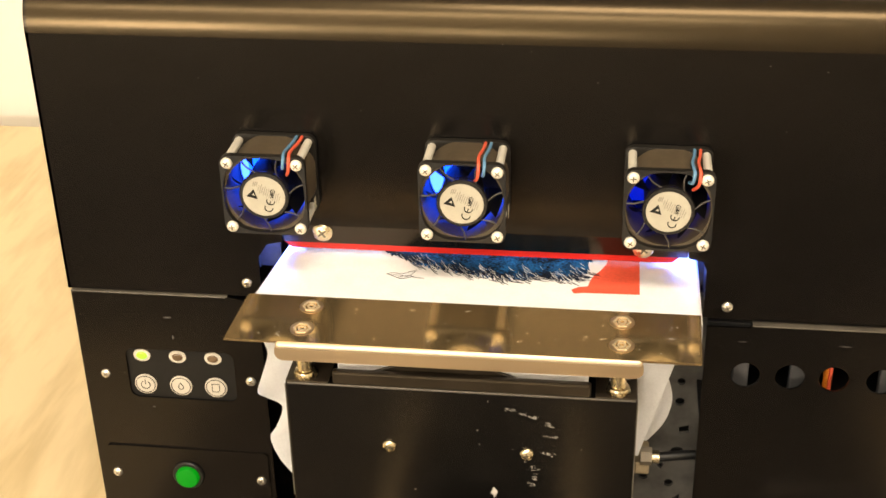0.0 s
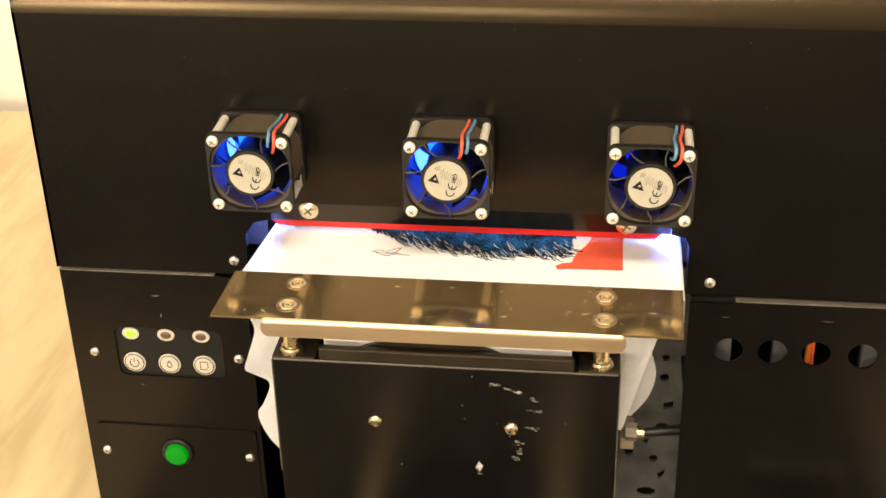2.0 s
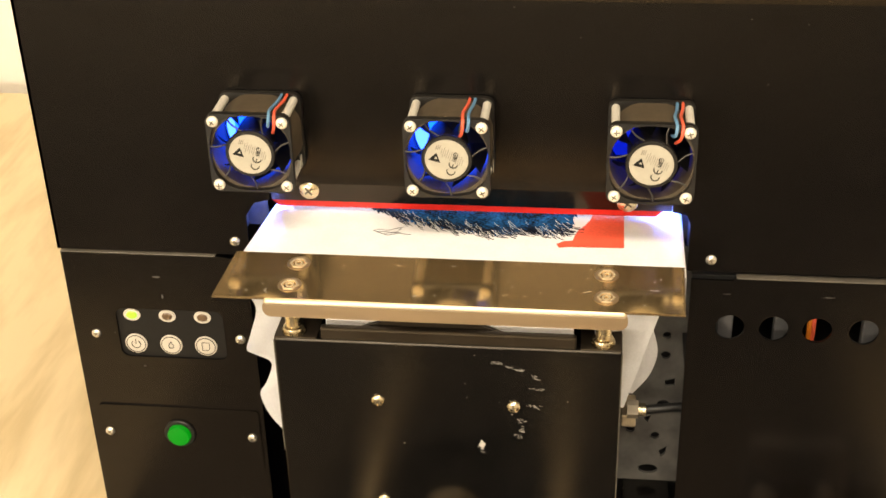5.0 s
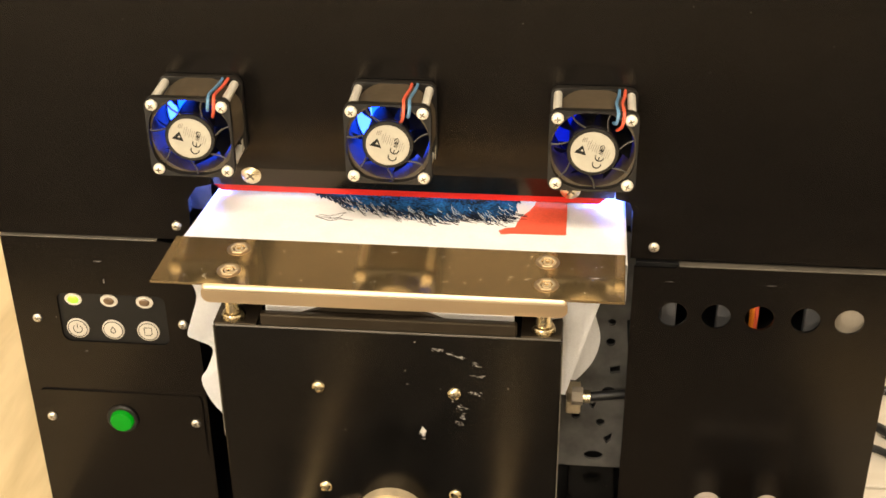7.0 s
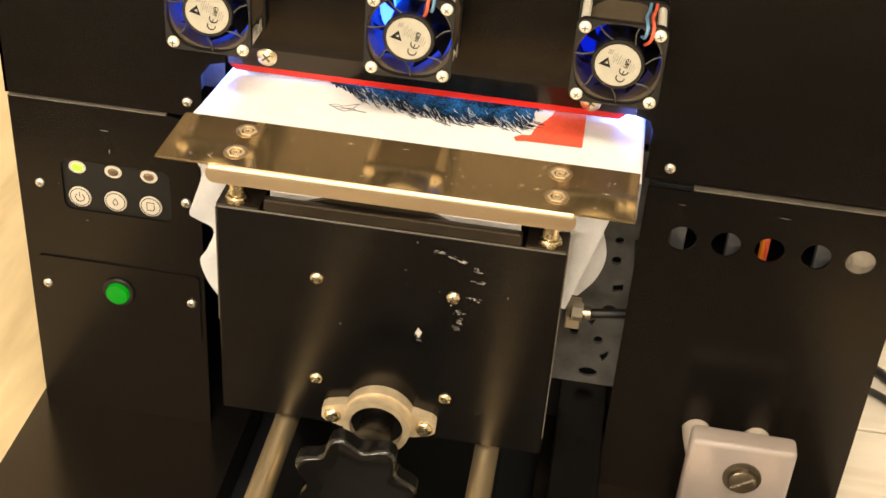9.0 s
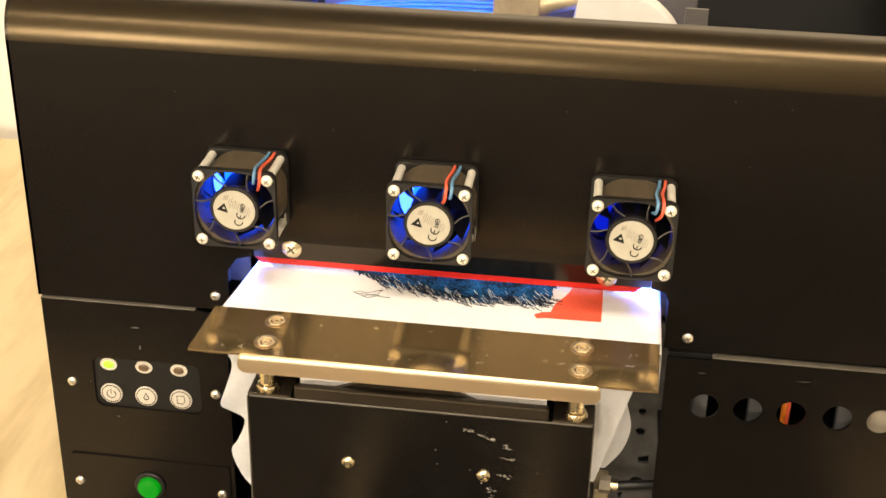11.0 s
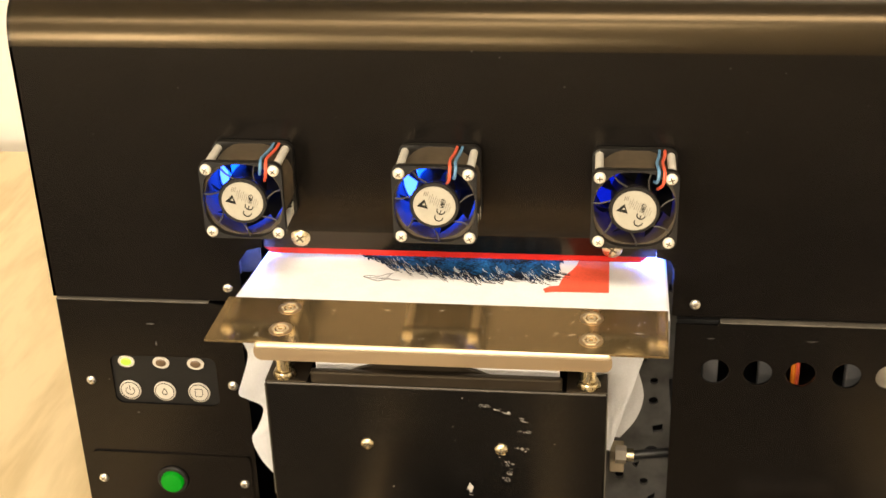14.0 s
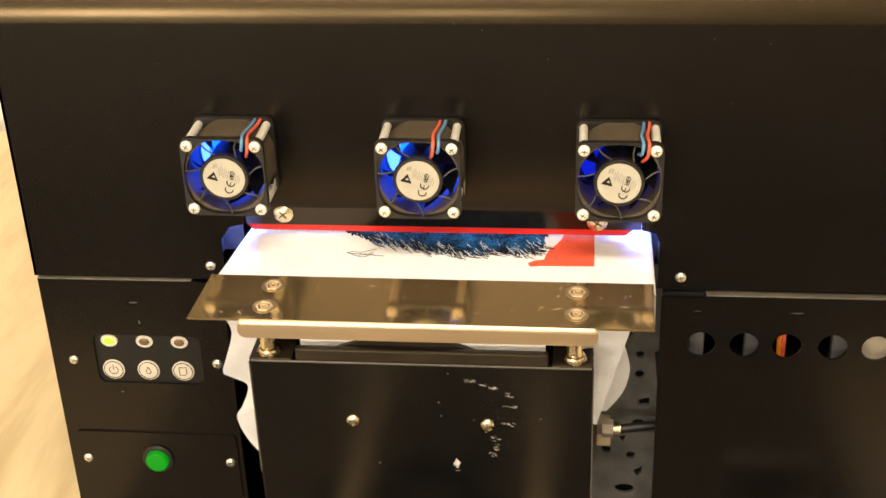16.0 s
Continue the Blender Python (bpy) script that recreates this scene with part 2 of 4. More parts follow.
def merge(bm, own):
    if bm is None:
        return own
    vs = {v: bm.verts.new(v.co) for v in own.verts}
    for f in own.faces:
        try:
            bm.faces.new([vs[v] for v in f.verts])
        except ValueError:
            pass
    own.free()
    return bm


def lathe(rings, start, axis, seg=24, bm=None):
    """rings: (distance along axis, radius) pairs, turned about the axis; closed at both ends."""
    own = bmesh.new()
    q = Vector(axis).normalized().to_track_quat("Z", "Y")
    loops = []
    for d, r in rings:
        loops.append([own.verts.new(Vector(start) + q @ Vector((r * math.cos(a), r * math.sin(a), d))) for a in (2 * math.pi * k / seg for k in range(seg))])
    for a, b in zip(loops, loops[1:]):
        for k in range(seg):
            own.faces.new((a[k], a[(k + 1) % seg], b[(k + 1) % seg], b[k]))
    own.faces.new(loops[0])
    own.faces.new(loops[-1])
    return merge(bm, own)


def sweep(points, radius, seg=10, bm=None, steps=6):
    """A round tube along a smooth line through the points."""
    own = bmesh.new()
    pts = [Vector(p) for p in points]
    line = []
    for i in range(len(pts) - 1):
        p0, p1, p2, p3 = pts[max(i - 1, 0)], pts[i], pts[i + 1], pts[min(i + 2, len(pts) - 1)]
        for k in range(steps):
            t = k / steps
            line.append(0.5 * ((2 * p1) + (p2 - p0) * t + (2 * p0 - 5 * p1 + 4 * p2 - p3) * t * t + (3 * p1 - p0 - 3 * p2 + p3) * t ** 3))
    line.append(pts[-1])
    loops, side = [], None
    for i, p in enumerate(line):
        d = (line[min(i + 1, len(line) - 1)] - line[max(i - 1, 0)]).normalized()
        side = (d.orthogonal() if side is None else side - d * side.dot(d)).normalized()
        up = d.cross(side)
        loops.append([own.verts.new(p + radius * (math.cos(a) * side + math.sin(a) * up)) for a in (2 * math.pi * k / seg for k in range(seg))])
    for a, b in zip(loops, loops[1:]):
        for k in range(seg):
            own.faces.new((a[k], a[(k + 1) % seg], b[(k + 1) % seg], b[k]))
    own.faces.new(loops[0])
    own.faces.new(loops[-1])
    return merge(bm, own)


def plate(outer, holes, near, far, to_world=None, bm=None):
    """A flat sheet cut to an outline with holes, from depth near to depth far. Outline points are (across, up); by default that is x and z, and depth is y."""
    from mathutils import geometry
    put = to_world or (lambda u, v, d: (u, d, v))
    loops = [outer, *holes]
    flat = [p for loop in loops for p in loop]
    tris = geometry.tessellate_polygon([[Vector((u, v, 0)) for u, v in loop] for loop in loops])
    own = bmesh.new()
    a = [own.verts.new(put(u, v, near)) for u, v in flat]
    b = [own.verts.new(put(u, v, far)) for u, v in flat]
    for i, j, k in tris:
        own.faces.new((a[i], a[j], a[k]))
        own.faces.new((b[k], b[j], b[i]))
    n = 0
    for loop in loops:
        for k in range(len(loop)):
            i, j = n + k, n + (k + 1) % len(loop)
            own.faces.new((a[i], a[j], b[j], b[i]))
        n += len(loop)
    return merge(bm, own)


def circle(x, z, r, n=32, squash=1.0):
    return [(x + r * math.cos(2 * math.pi * k / n), z + squash * r * math.sin(2 * math.pi * k / n)) for k in range(n)]


def rounded(x0, x1, z0, z1, r, n=5):
    out = []
    for cx, cz, a0 in ((x1 - r, z1 - r, 0), (x0 + r, z1 - r, 90), (x0 + r, z0 + r, 180), (x1 - r, z0 + r, 270)):
        for k in range(n + 1):
            a = radians(a0 + 90 * k / n)
            out.append((cx + r * math.cos(a), cz + r * math.sin(a)))
    return out


def glyphs(text, size, turn, x, y, z, bm=None):
    """Letters of the built-in font as a thin flat mesh that faces -y, centred at a place."""
    data = bpy.data.curves.new("letters", "FONT")
    data.body, data.size, data.align_x, data.align_y, data.extrude = text, size, "CENTER", "CENTER", 0.004
    ob = bpy.data.objects.new("letters", data)
    scene.collection.objects.link(ob)
    flat = bpy.data.meshes.new_from_object(ob.evaluated_get(bpy.context.evaluated_depsgraph_get()))
    bpy.data.objects.remove(ob)
    own = bmesh.new()
    own.from_mesh(flat)
    bpy.data.meshes.remove(flat)
    own.transform(Matrix.Translation((x, y, z)) @ Matrix.Rotation(radians(-turn), 4, "Y") @ Matrix.Rotation(radians(90), 4, "X"))
    return merge(bm, own)


def screw(parent, x, y, z, r, mat, turn=20, height=None, recess=RECESS, name="screw"):
    """A pan-head cross screw on a sheet that faces -y."""
    h = height or r * 0.55
    head = part(name, lathe([(0, r), (h * 0.35, r), (h * 0.75, r * 0.82), (h * 0.95, r * 0.5), (h, r * 0.15)], (x, y, z), (0, -1, 0), 18), mat, parent, smooth=True)
    # recess is not cut: its shade is a darker cross laid on the head
    bm = bmesh.new()
    for a in (turn, turn + 90):
        own = box(-r * 0.5, r * 0.5, -0.012, 0.03, -r * 0.09, r * 0.09)
        own.transform(Matrix.Translation((x, y - h, z)) @ Matrix.Rotation(radians(a), 4, "Y"))
        merge(bm, own)
    part("cross_slot_shade", bm, recess, head)
    return head


# ---- room ----
def room():
    T = -30.5
    solid("floor", box(-220, 240, -260, 90, -110, -105.3), FLOOR, (0, 0, -105.3), "unseen room floor, kept dark for the cover reflections", "floor", kind="structure")
    solid("ceiling", box(-220, 240, -260, 90, 160, 170), CEILING, (0, 0, 160), "plain white painted ceiling", "ceiling", kind="structure")
    solid("wall_north", box(-220, 240, 76, 90, -105.3, 160), WALL, (0, 76, -105.3), "cream painted wall behind the table", "wall", kind="structure")
    solid("wall_south", box(-220, 240, -260, -250, -105.3, 160), WALL, (0, -250, -105.3), "cream painted wall across the room", "wall", kind="structure")
    solid("wall_west", box(-230, -220, -250, 76, -105.3, 160), WALL, (-220, 0, -105.3), "cream painted side wall", "wall", kind="structure")
    solid("wall_east", box(240, 250, -250, 76, -105.3, 160), WALL, (240, 0, -105.3), "cream painted side wall", "wall", kind="structure")
    table = thing("table", (-10, 20, -105.3), "long table with a pale oak laminate top", "table")
    x = -130.0
    for n, w in enumerate((112, 34, 34, 34, 20)):
        part("board", box(x, x + w - 0.12, -31, 72, T - 3, T, 0.12), WOOD, table)
        x += w
    for lx in (-122, 92):
        for ly in (-26, 62):
            part("leg", box(lx - 3, lx + 3, ly - 3, ly + 3, -105.3, T - 3, 0.3), FLOOR, table)
    board = thing("white_board", (45, 15, T), "whitewashed planked board lying beside the printer", "board")
    for n in range(5):
        y = -18.0 + 14.4 * n
        part("plank", box(25.6, 66, y, y + 14.2, T, T + 0.9, 0.1), WHITE_WOOD, board)
    for n, (pts, r) in enumerate((
            ([(25.2, 24, -27), (28, 22, -29.1), (30.5, 20.6, -29.2), (36, 22, -29.2), (48, 30, -29.2)], 0.33),
            ([(25.2, 21, -28), (27.5, 17.5, -29.1), (29.6, 16.2, -29.2), (35, 10, -29.2), (50, 8, -29.2)], 0.33),
            ([(25.2, 17, -29), (27.6, 14.6, -29.2), (30.2, 13.0, -29.2), (38, 4, -29.2), (52, -3, -29.2)], 0.26))):
        solid("cable", sweep(pts, r), BLACK_WIRE, (30, 18, -29.6), "black cable running from the printer over the white board", "cable", "cables beside the printer", smooth=True)


room()

# ---- printer housing ----
X0, X1 = -20.55, 24.60          # sides
XL = X0 - 0.18                  # the upper cover overhangs on this side
SEAM, BASE = -7.20, -27.30      # top of the lower panels; base plate
TOP, RY, RZ = 8.70, 1.45, 2.10  # top sheet and its rounded front edge
FANS = (-9.17, 0.0, 9.26)
SLOT = (-10.55, 11.40, -3.95)
DEEP = 34.0


def side_profile(y):
    """Height of the housing at depth y."""
    return TOP if y >= RY else TOP - RZ + RZ * math.sqrt(max(0.0, 1 - ((RY - y) / RY) ** 2))


def housing():
    p = thing("printer", (2, 10, BASE), "black powder-coated garment printer with a rounded top edge", "printer")
    # upper front sheet: slot open to the seam, three round fan openings
    outer = [(XL, SEAM + 0.08), (SLOT[0] - 0.0, SEAM + 0.08), (SLOT[0], SLOT[2] - 0.9), (SLOT[0] + 0.5, SLOT[2] - 0.15), (SLOT[0] + 1.3, SLOT[2] + 0.05), (SLOT[0] + 1.3, -2.9),
             (SLOT[1] - 0.9, -2.9), (SLOT[1] - 0.9, SLOT[2] + 0.05), (SLOT[1] - 0.2, SLOT[2] - 0.1), (SLOT[1], SLOT[2] - 0.6), (SLOT[1], SEAM + 0.08), (X1, SEAM + 0.08), (X1, TOP - RZ), (XL, TOP - RZ)]
    holes = [circle(x, 0, 1.86) for x in FANS]
    cover = part("front_cover", plate(outer, holes, 0.0, 0.15), BLACK, p, "glossy black front cover")
    # rounded top edge
    bm = bmesh.new()
    rows = []
    n = 14
    for k in range(n + 1):
        a = math.pi / 2 * k / n
        y, z = RY - RY * math.cos(a), TOP - RZ + RZ * math.sin(a)
        rows.append([bm.verts.new((x, y, z)) for x in (XL + 0.15, X1 - 0.15)])
    for k in range(n, -1, -1):
        a = math.pi / 2 * k / n
        y, z = RY - (RY - 0.15) * math.cos(a), TOP - RZ + (RZ - 0.15) * math.sin(a)
        rows.append([bm.verts.new((x, y, z)) for x in (XL + 0.15, X1 - 0.15)])
    for a, b in zip(rows, rows[1:] + rows[:1]):
        bm.faces.new((a[0], a[1], b[1], b[0]))
    bm.faces.new([r[0] for r in rows])
    bm.faces.new([r[1] for r in rows][::-1])
    part("rounded_edge", bm, BLACK_GLOSS, p, smooth=True)
    # top sheet with its large opening
    top_outer = [(XL + 0.15, RY), (X1 - 0.15, RY), (X1 - 0.15, DEEP), (XL + 0.15, DEEP)]
    top_open = rounded(-17.6, 21.6, 2.05, 26.0, 0.9)
    part("top_sheet", plate(top_outer, [top_open], TOP - 0.15, TOP, lambda u, v, d: (u, v, d)), BLACK_GLOSS, p)
    # slot is not cut: the blue light in it is a coloured patch
    part("slot_light_patch", box(-19.35, -18.85, 3.7, 3.95, TOP - 0.1, TOP + 0.006), BLUE_WIRE, p)
    # sides and back
    prof = [(y, side_profile(y)) for y in [RY * (1 - math.cos(math.pi / 2 * k / 12)) for k in range(13)]]
    lower = [(-0.15, BASE), (-0.15, SEAM), (DEEP, SEAM), (DEEP, BASE)]
    upper = [(0.0, SEAM + 0.08), (0.0, TOP - RZ), *prof[1:], (DEEP, TOP), (DEEP, SEAM + 0.08)]
    for x, outline in ((X0, lower), (X1 - 0.15, lower), (XL, upper), (X1 - 0.15, upper)):
        part("side_sheet", plate(outline, [], x, x + 0.15, lambda u, v, d: (d, u, v)), BLACK, p)
    part("back_sheet", box(XL, X1, DEEP, DEEP + 0.15, BASE, TOP), BLACK, p)
    # sloping lip over the slot
    bm = bmesh.new()
    x0, x1 = SLOT[0] + 1.3, SLOT[1] - 0.9
    sect = [(0.0, -2.905), (0.0, -2.93), (0.50, -4.14), (0.60, -4.10), (0.15, -2.95), (0.15, -2.905)]
    a = [bm.verts.new((x0, y, z)) for y, z in sect]
    b = [bm.verts.new((x1, y, z)) for y, z in sect]
    for k in range(len(sect)):
        bm.faces.new((a[k], a[(k + 1) % 6], b[(k + 1) % 6], b[k]))
    bm.faces.new(a)
    bm.faces.new(b[::-1])
    part("slot_lip", bm, BLACK_GLOSS, p)
    part("uv_shield", plate([(-9.3, -4.2), (-8.95, -4.52), (9.75, -4.52), (10.1, -4.2), (10.1, -3.7), (-9.3, -3.7)], [], 0.63, 0.78), RED_GLASS, p, "red acrylic light shield strip")
    # lower panels, standing slightly proud
    keypad = rounded(-18.15, -12.35, -13.60, -10.55, 0.45)
    left = part("lower_panel", plate([(X0 + 0.15, BASE), (-10.75, BASE), (-10.75, SEAM - 0.25), (-12.3, SEAM), (X0 + 0.15, SEAM)], [keypad, circle(-15.53, -18.68, 0.78)], -0.15, 0.0), BLACK, p)
    right = part("lower_panel", plate([(11.62, BASE), (X1 - 0.15, BASE), (X1 - 0.15, SEAM - 0.2), (13.75, SEAM - 0.2), (13.65, SEAM - 0.33), (11.62, SEAM - 0.33)],
                 [circle(x, -10.24, 0.72) for x in (13.69, 15.84, 17.96, 20.22, 22.35)] + [circle(16.4, -22.4, 0.8), circle(19.6, -22.3, 0.75)], -0.15, 0.0), BLACK, p)
    for x0, x1 in ((X0, -12.35), (13.8, X1)):
        z = SEAM if x0 < 0 else SEAM - 0.2
        # seam highlight painted: the bend is coloured paler than the panels
        part("bent_edge", box(x0, x1, -0.19, 0.3, z - 0.02, z + 0.05, 0.03), EDGE, p, "bent edge with its highlight painted paler")
    # service plate with the green button
    service = part("service_plate", plate(rounded(-20.0, -11.0, -21.2, -16.82, 0.3), [circle(-15.53, -18.68, 0.80)], -0.27, -0.15), BLACK, p)
    bez = part("green_button", lathe([(0, 0.88), (0.10, 0.88), (0.16, 0.82), (0.16, 0.66), (-0.3, 0.66)], (-15.53, -0.27, -18.52), (0, -1, 0), 32), PLASTIC, p, smooth=True)
    part("cap", lathe([(0, 0.64), (0.36, 0.64), (0.46, 0.58), (0.48, 0.4), (0.48, 0.05)], (-15.53, -0.22, -18.52), (0, -1, 0), 32), GREEN, bez, "lit green button cap", smooth=True)
    # keypad, set back in its window
    pad = part("keypad", box(-18.4, -12.1, -0.02, 0.1, -13.85, -10.3), KEYPAD, p, "black membrane keypad")
    for n, x in enumerate((-17.30, -15.38, -13.48)):
        bm = lathe([(0, 0.46), (0.05, 0.46), (0.05, 0.30)], (0, 0, 0), (0, -1, 0), 24)
        bm.transform(Matrix.Translation((x, -0.02, -11.0)) @ Matrix.Diagonal((1.0, 1, 0.80, 1)))
        led = part("indicator", bm, BUTTON, pad)
        bm = lathe([(0, 0.27), (0.08, 0.27), (0.11, 0.18)], (0, 0, 0), (0, -1, 0), 24)
        bm.transform(Matrix.Translation((x, -0.03, -11.0)) @ Matrix.Diagonal((1.05, 1, 0.80, 1)))
        part("lens", bm, (LED_ON, LED_OFF, LED_OFF)[n], led, ("lit green lens", "unlit amber lens", "unlit amber lens")[n])
        key = part("button", lathe([(0, 0.60), (0.06, 0.60), (0.08, 0.56)], (x, -0.02, -12.81), (0, -1, 0), 32), BUTTON, pad, "pale round membrane button")
        part("ring", plate(circle(x, -12.81, 0.53), [circle(x, -12.81, 0.49)], -0.115, -0.10), PRINT, key)
        bm = bmesh.new()
        if n == 0:
            arc = [radians(125 + 290 * k / 20) for k in range(21)]
            sweep([(x + 0.24 * math.cos(a), -0.11, -12.83 + 0.24 * math.sin(a)) for a in arc], 0.022, 5, bm, 1)
            sweep([(x, -0.11, -12.80), (x, -0.11, -12.50)], 0.022, 5, bm, 1)
        elif n == 1:
            sweep([(x, -0.11, -12.60), (x + 0.13, -0.11, -12.84), (x + 0.09, -0.11, -12.97), (x, -0.11, -13.0), (x - 0.09, -0.11, -12.97), (x - 0.13, -0.11, -12.84), (x, -0.11, -12.60)], 0.022, 5, bm, 3)
        else:
            sweep([(x - 0.2, -0.11, -12.57), (x + 0.2, -0.11, -12.57), (x + 0.2, -0.11, -12.94), (x + 0.1, -0.11, -13.05), (x - 0.2, -0.11, -13.05), (x - 0.2, -0.11, -12.57)], 0.022, 5, bm, 1)
        part("symbol", bm, PRINT, key)
    # screws
    for x, y, z, r in ((-11.25, 0.0, -6.34, 0.27), (12.51, 0.0, -6.46, 0.27), (-19.37, -0.15, -12.20, 0.27), (-11.52, -0.15, -12.22, 0.27),
                       (-19.55, -0.27, -18.62, 0.27), (-11.46, -0.27, -18.62, 0.27)):
        screw(p, x, y, z, r, CHROME, random.uniform(0, 90))
    for x, z in ((-7.22, -3.32), (8.34, -3.50)):
        screw(p, x, 0.16, z, 0.50, BRASSY, random.uniform(20, 60), 0.26)
    # base plate and inside sheets
    part("base_plate", plate([(X0 - 0.45, -30), (X1 + 0.3, -30), (X1 + 0.3, DEEP), (X0 - 0.45, DEEP)], [[(-8.75, -28.5), (8.2, -28.5), (8.2, 8.0), (-8.75, 8.0)]], BASE - 2.6, BASE, lambda u, v, d: (u, v, d)), BLACK_GLOSS, p, "glossy black base tray with a long slot")
    part("tray_bottom", box(X0, X1, -29.5, DEEP - 0.5, BASE - 2.9, BASE - 2.6), INNER, p)
    for x, y in ((X0 + 2, -27), (X1 - 2, -27), (X0 + 2, DEEP - 3), (X1 - 2, DEEP - 3)):
        part("rubber_foot", lathe([(0, 1.2), (0.6, 1.3)], (x, y, -30.5), (0, 0, 1), 20), PLASTIC, p)
    # unseen strip added to hide the lamp from the clamp bar
    part("added_lamp_hood", box(SLOT[0], SLOT[1], 2.1, 2.2, -4.0, -2.4), INNER, p)
    # plates added to catch the blue lamp light in the slot corners
    for x0, x1 in ((-11.2, -11.1), (11.45, 11.55)):
        part("added_slot_side", box(x0, x1, 0.2, 4.9, -6.6, -2.6), BRACKET, p)
    for x0, x1 in ((-11.1, -10.0), (10.6, 11.45)):
        part("added_slot_corner", box(x0, x1, 2.3, 2.4, -6.6, -3.0), BRACKET, p)
    # unseen sheet added to darken what the bar reflects
    part("added_slot_back", box(SLOT[0], SLOT[1], 4.95, 5.05, -4.6, -2.55), INNER, p)
    # unseen shelf added to keep slot light out of the fans
    part("added_light_baffle", box(SLOT[0], SLOT[1], 0.3, 5.2, -2.55, -2.40), INNER, p)
    part("inner_sheet", box(X0 + 0.3, X1 - 0.3, 17, 17.2, BASE, TOP - 0.3), INNER, p)
    # unseen sheet added to keep blue light off the round holes
    part("added_uv_deck", box(11.7, X1 - 0.3, 0.3, 17, SEAM - 0.5, SEAM - 0.3), INNER, p)
    part("inner_floor", box(11.7, X1 - 0.3, 0.3, 17, -13.6, -13.4), INNER, p)
    part("gap_bracket", plate([(7, -23.6), (14, -23.6), (14, -8), (7, -8)],
         [circle(10.3, -12.2, 0.18), circle(10.9, -13.6, 0.22), circle(10.9, -14.9, 0.26), circle(10.95, -18.3, 0.4), circle(9.2, -20.0, 0.25), circle(10.6, -20.4, 0.25), circle(10.3, -22.8, 0.55, 24, 0.6), [(10.9, -16.6), (11.5, -16.4), (11.5, -16.9), (11.0, -17.0)], [(9.9, -19.2), (10.3, -19.0), (10.15, -19.5)], [(10.8, -21.5), (11.3, -21.1), (11.25, -21.6), (11.0, -21.9)]], 4.0, 4.2), BRACKET, p, "grey galvanised inner bracket with dark holes")
    part("inner_ledge", box(8.9, 11.55, -7.0, 4.2, BASE, -23.6, 0.1), BOX_GLOSS, p)
    part("dark_backing", box(6.5, 14, 5.0, 5.1, BASE, -7), INNER, p)
    # paint nicks
    bm = bmesh.new()
    for x, z, w, h in ((-15.6, -8.55, 0.55, 0.10), (-15.45, -9.75, 0.10, 0.35), (-17.0, -14.2, 0.28, 0.08), (-18.35, -12.1, 0.07, 0.10), (18.75, -7.33, 0.35, 0.06),
                       (13.4, -8.3, 0.5, 0.05), (18.3, -8.3, 0.8, 0.05), (-15.0, -25.6, 0.12, 0.12), (-14.0, -26.6, 0.1, 0.1)):
        loop = [(x + w / 2 * math.cos(a) * random.uniform(0.5, 1), z + h / 2 * math.sin(a) * random.uniform(0.5, 1)) for a in (2 * math.pi * k / 9 for k in range(9))]
        plate(loop, [], -0.158, -0.149, bm=bm)
    for x, z in ((-12.6, 4.6), (2.9, 6.3), (1.6, 6.6), (13.4, 5.9), (-5.0, 3.2), (15.9, 5.7), (5.9, 4.9), (19.7, 4.2), (-17.2, 2.1), (14.4, 2.8)):
        loop = [(x + 0.05 * math.cos(a) * random.uniform(0.4, 1), z + 0.035 * math.sin(a) * random.uniform(0.4, 1)) for a in (2 * math.pi * k / 7 for k in range(7))]
        plate(loop, [], -0.008, 0.001, bm=bm)
    tagged(part("paint_nicks", bm, NICK, p, "small scuffs and dust specks"), kind="stuff")
    return p


housing()


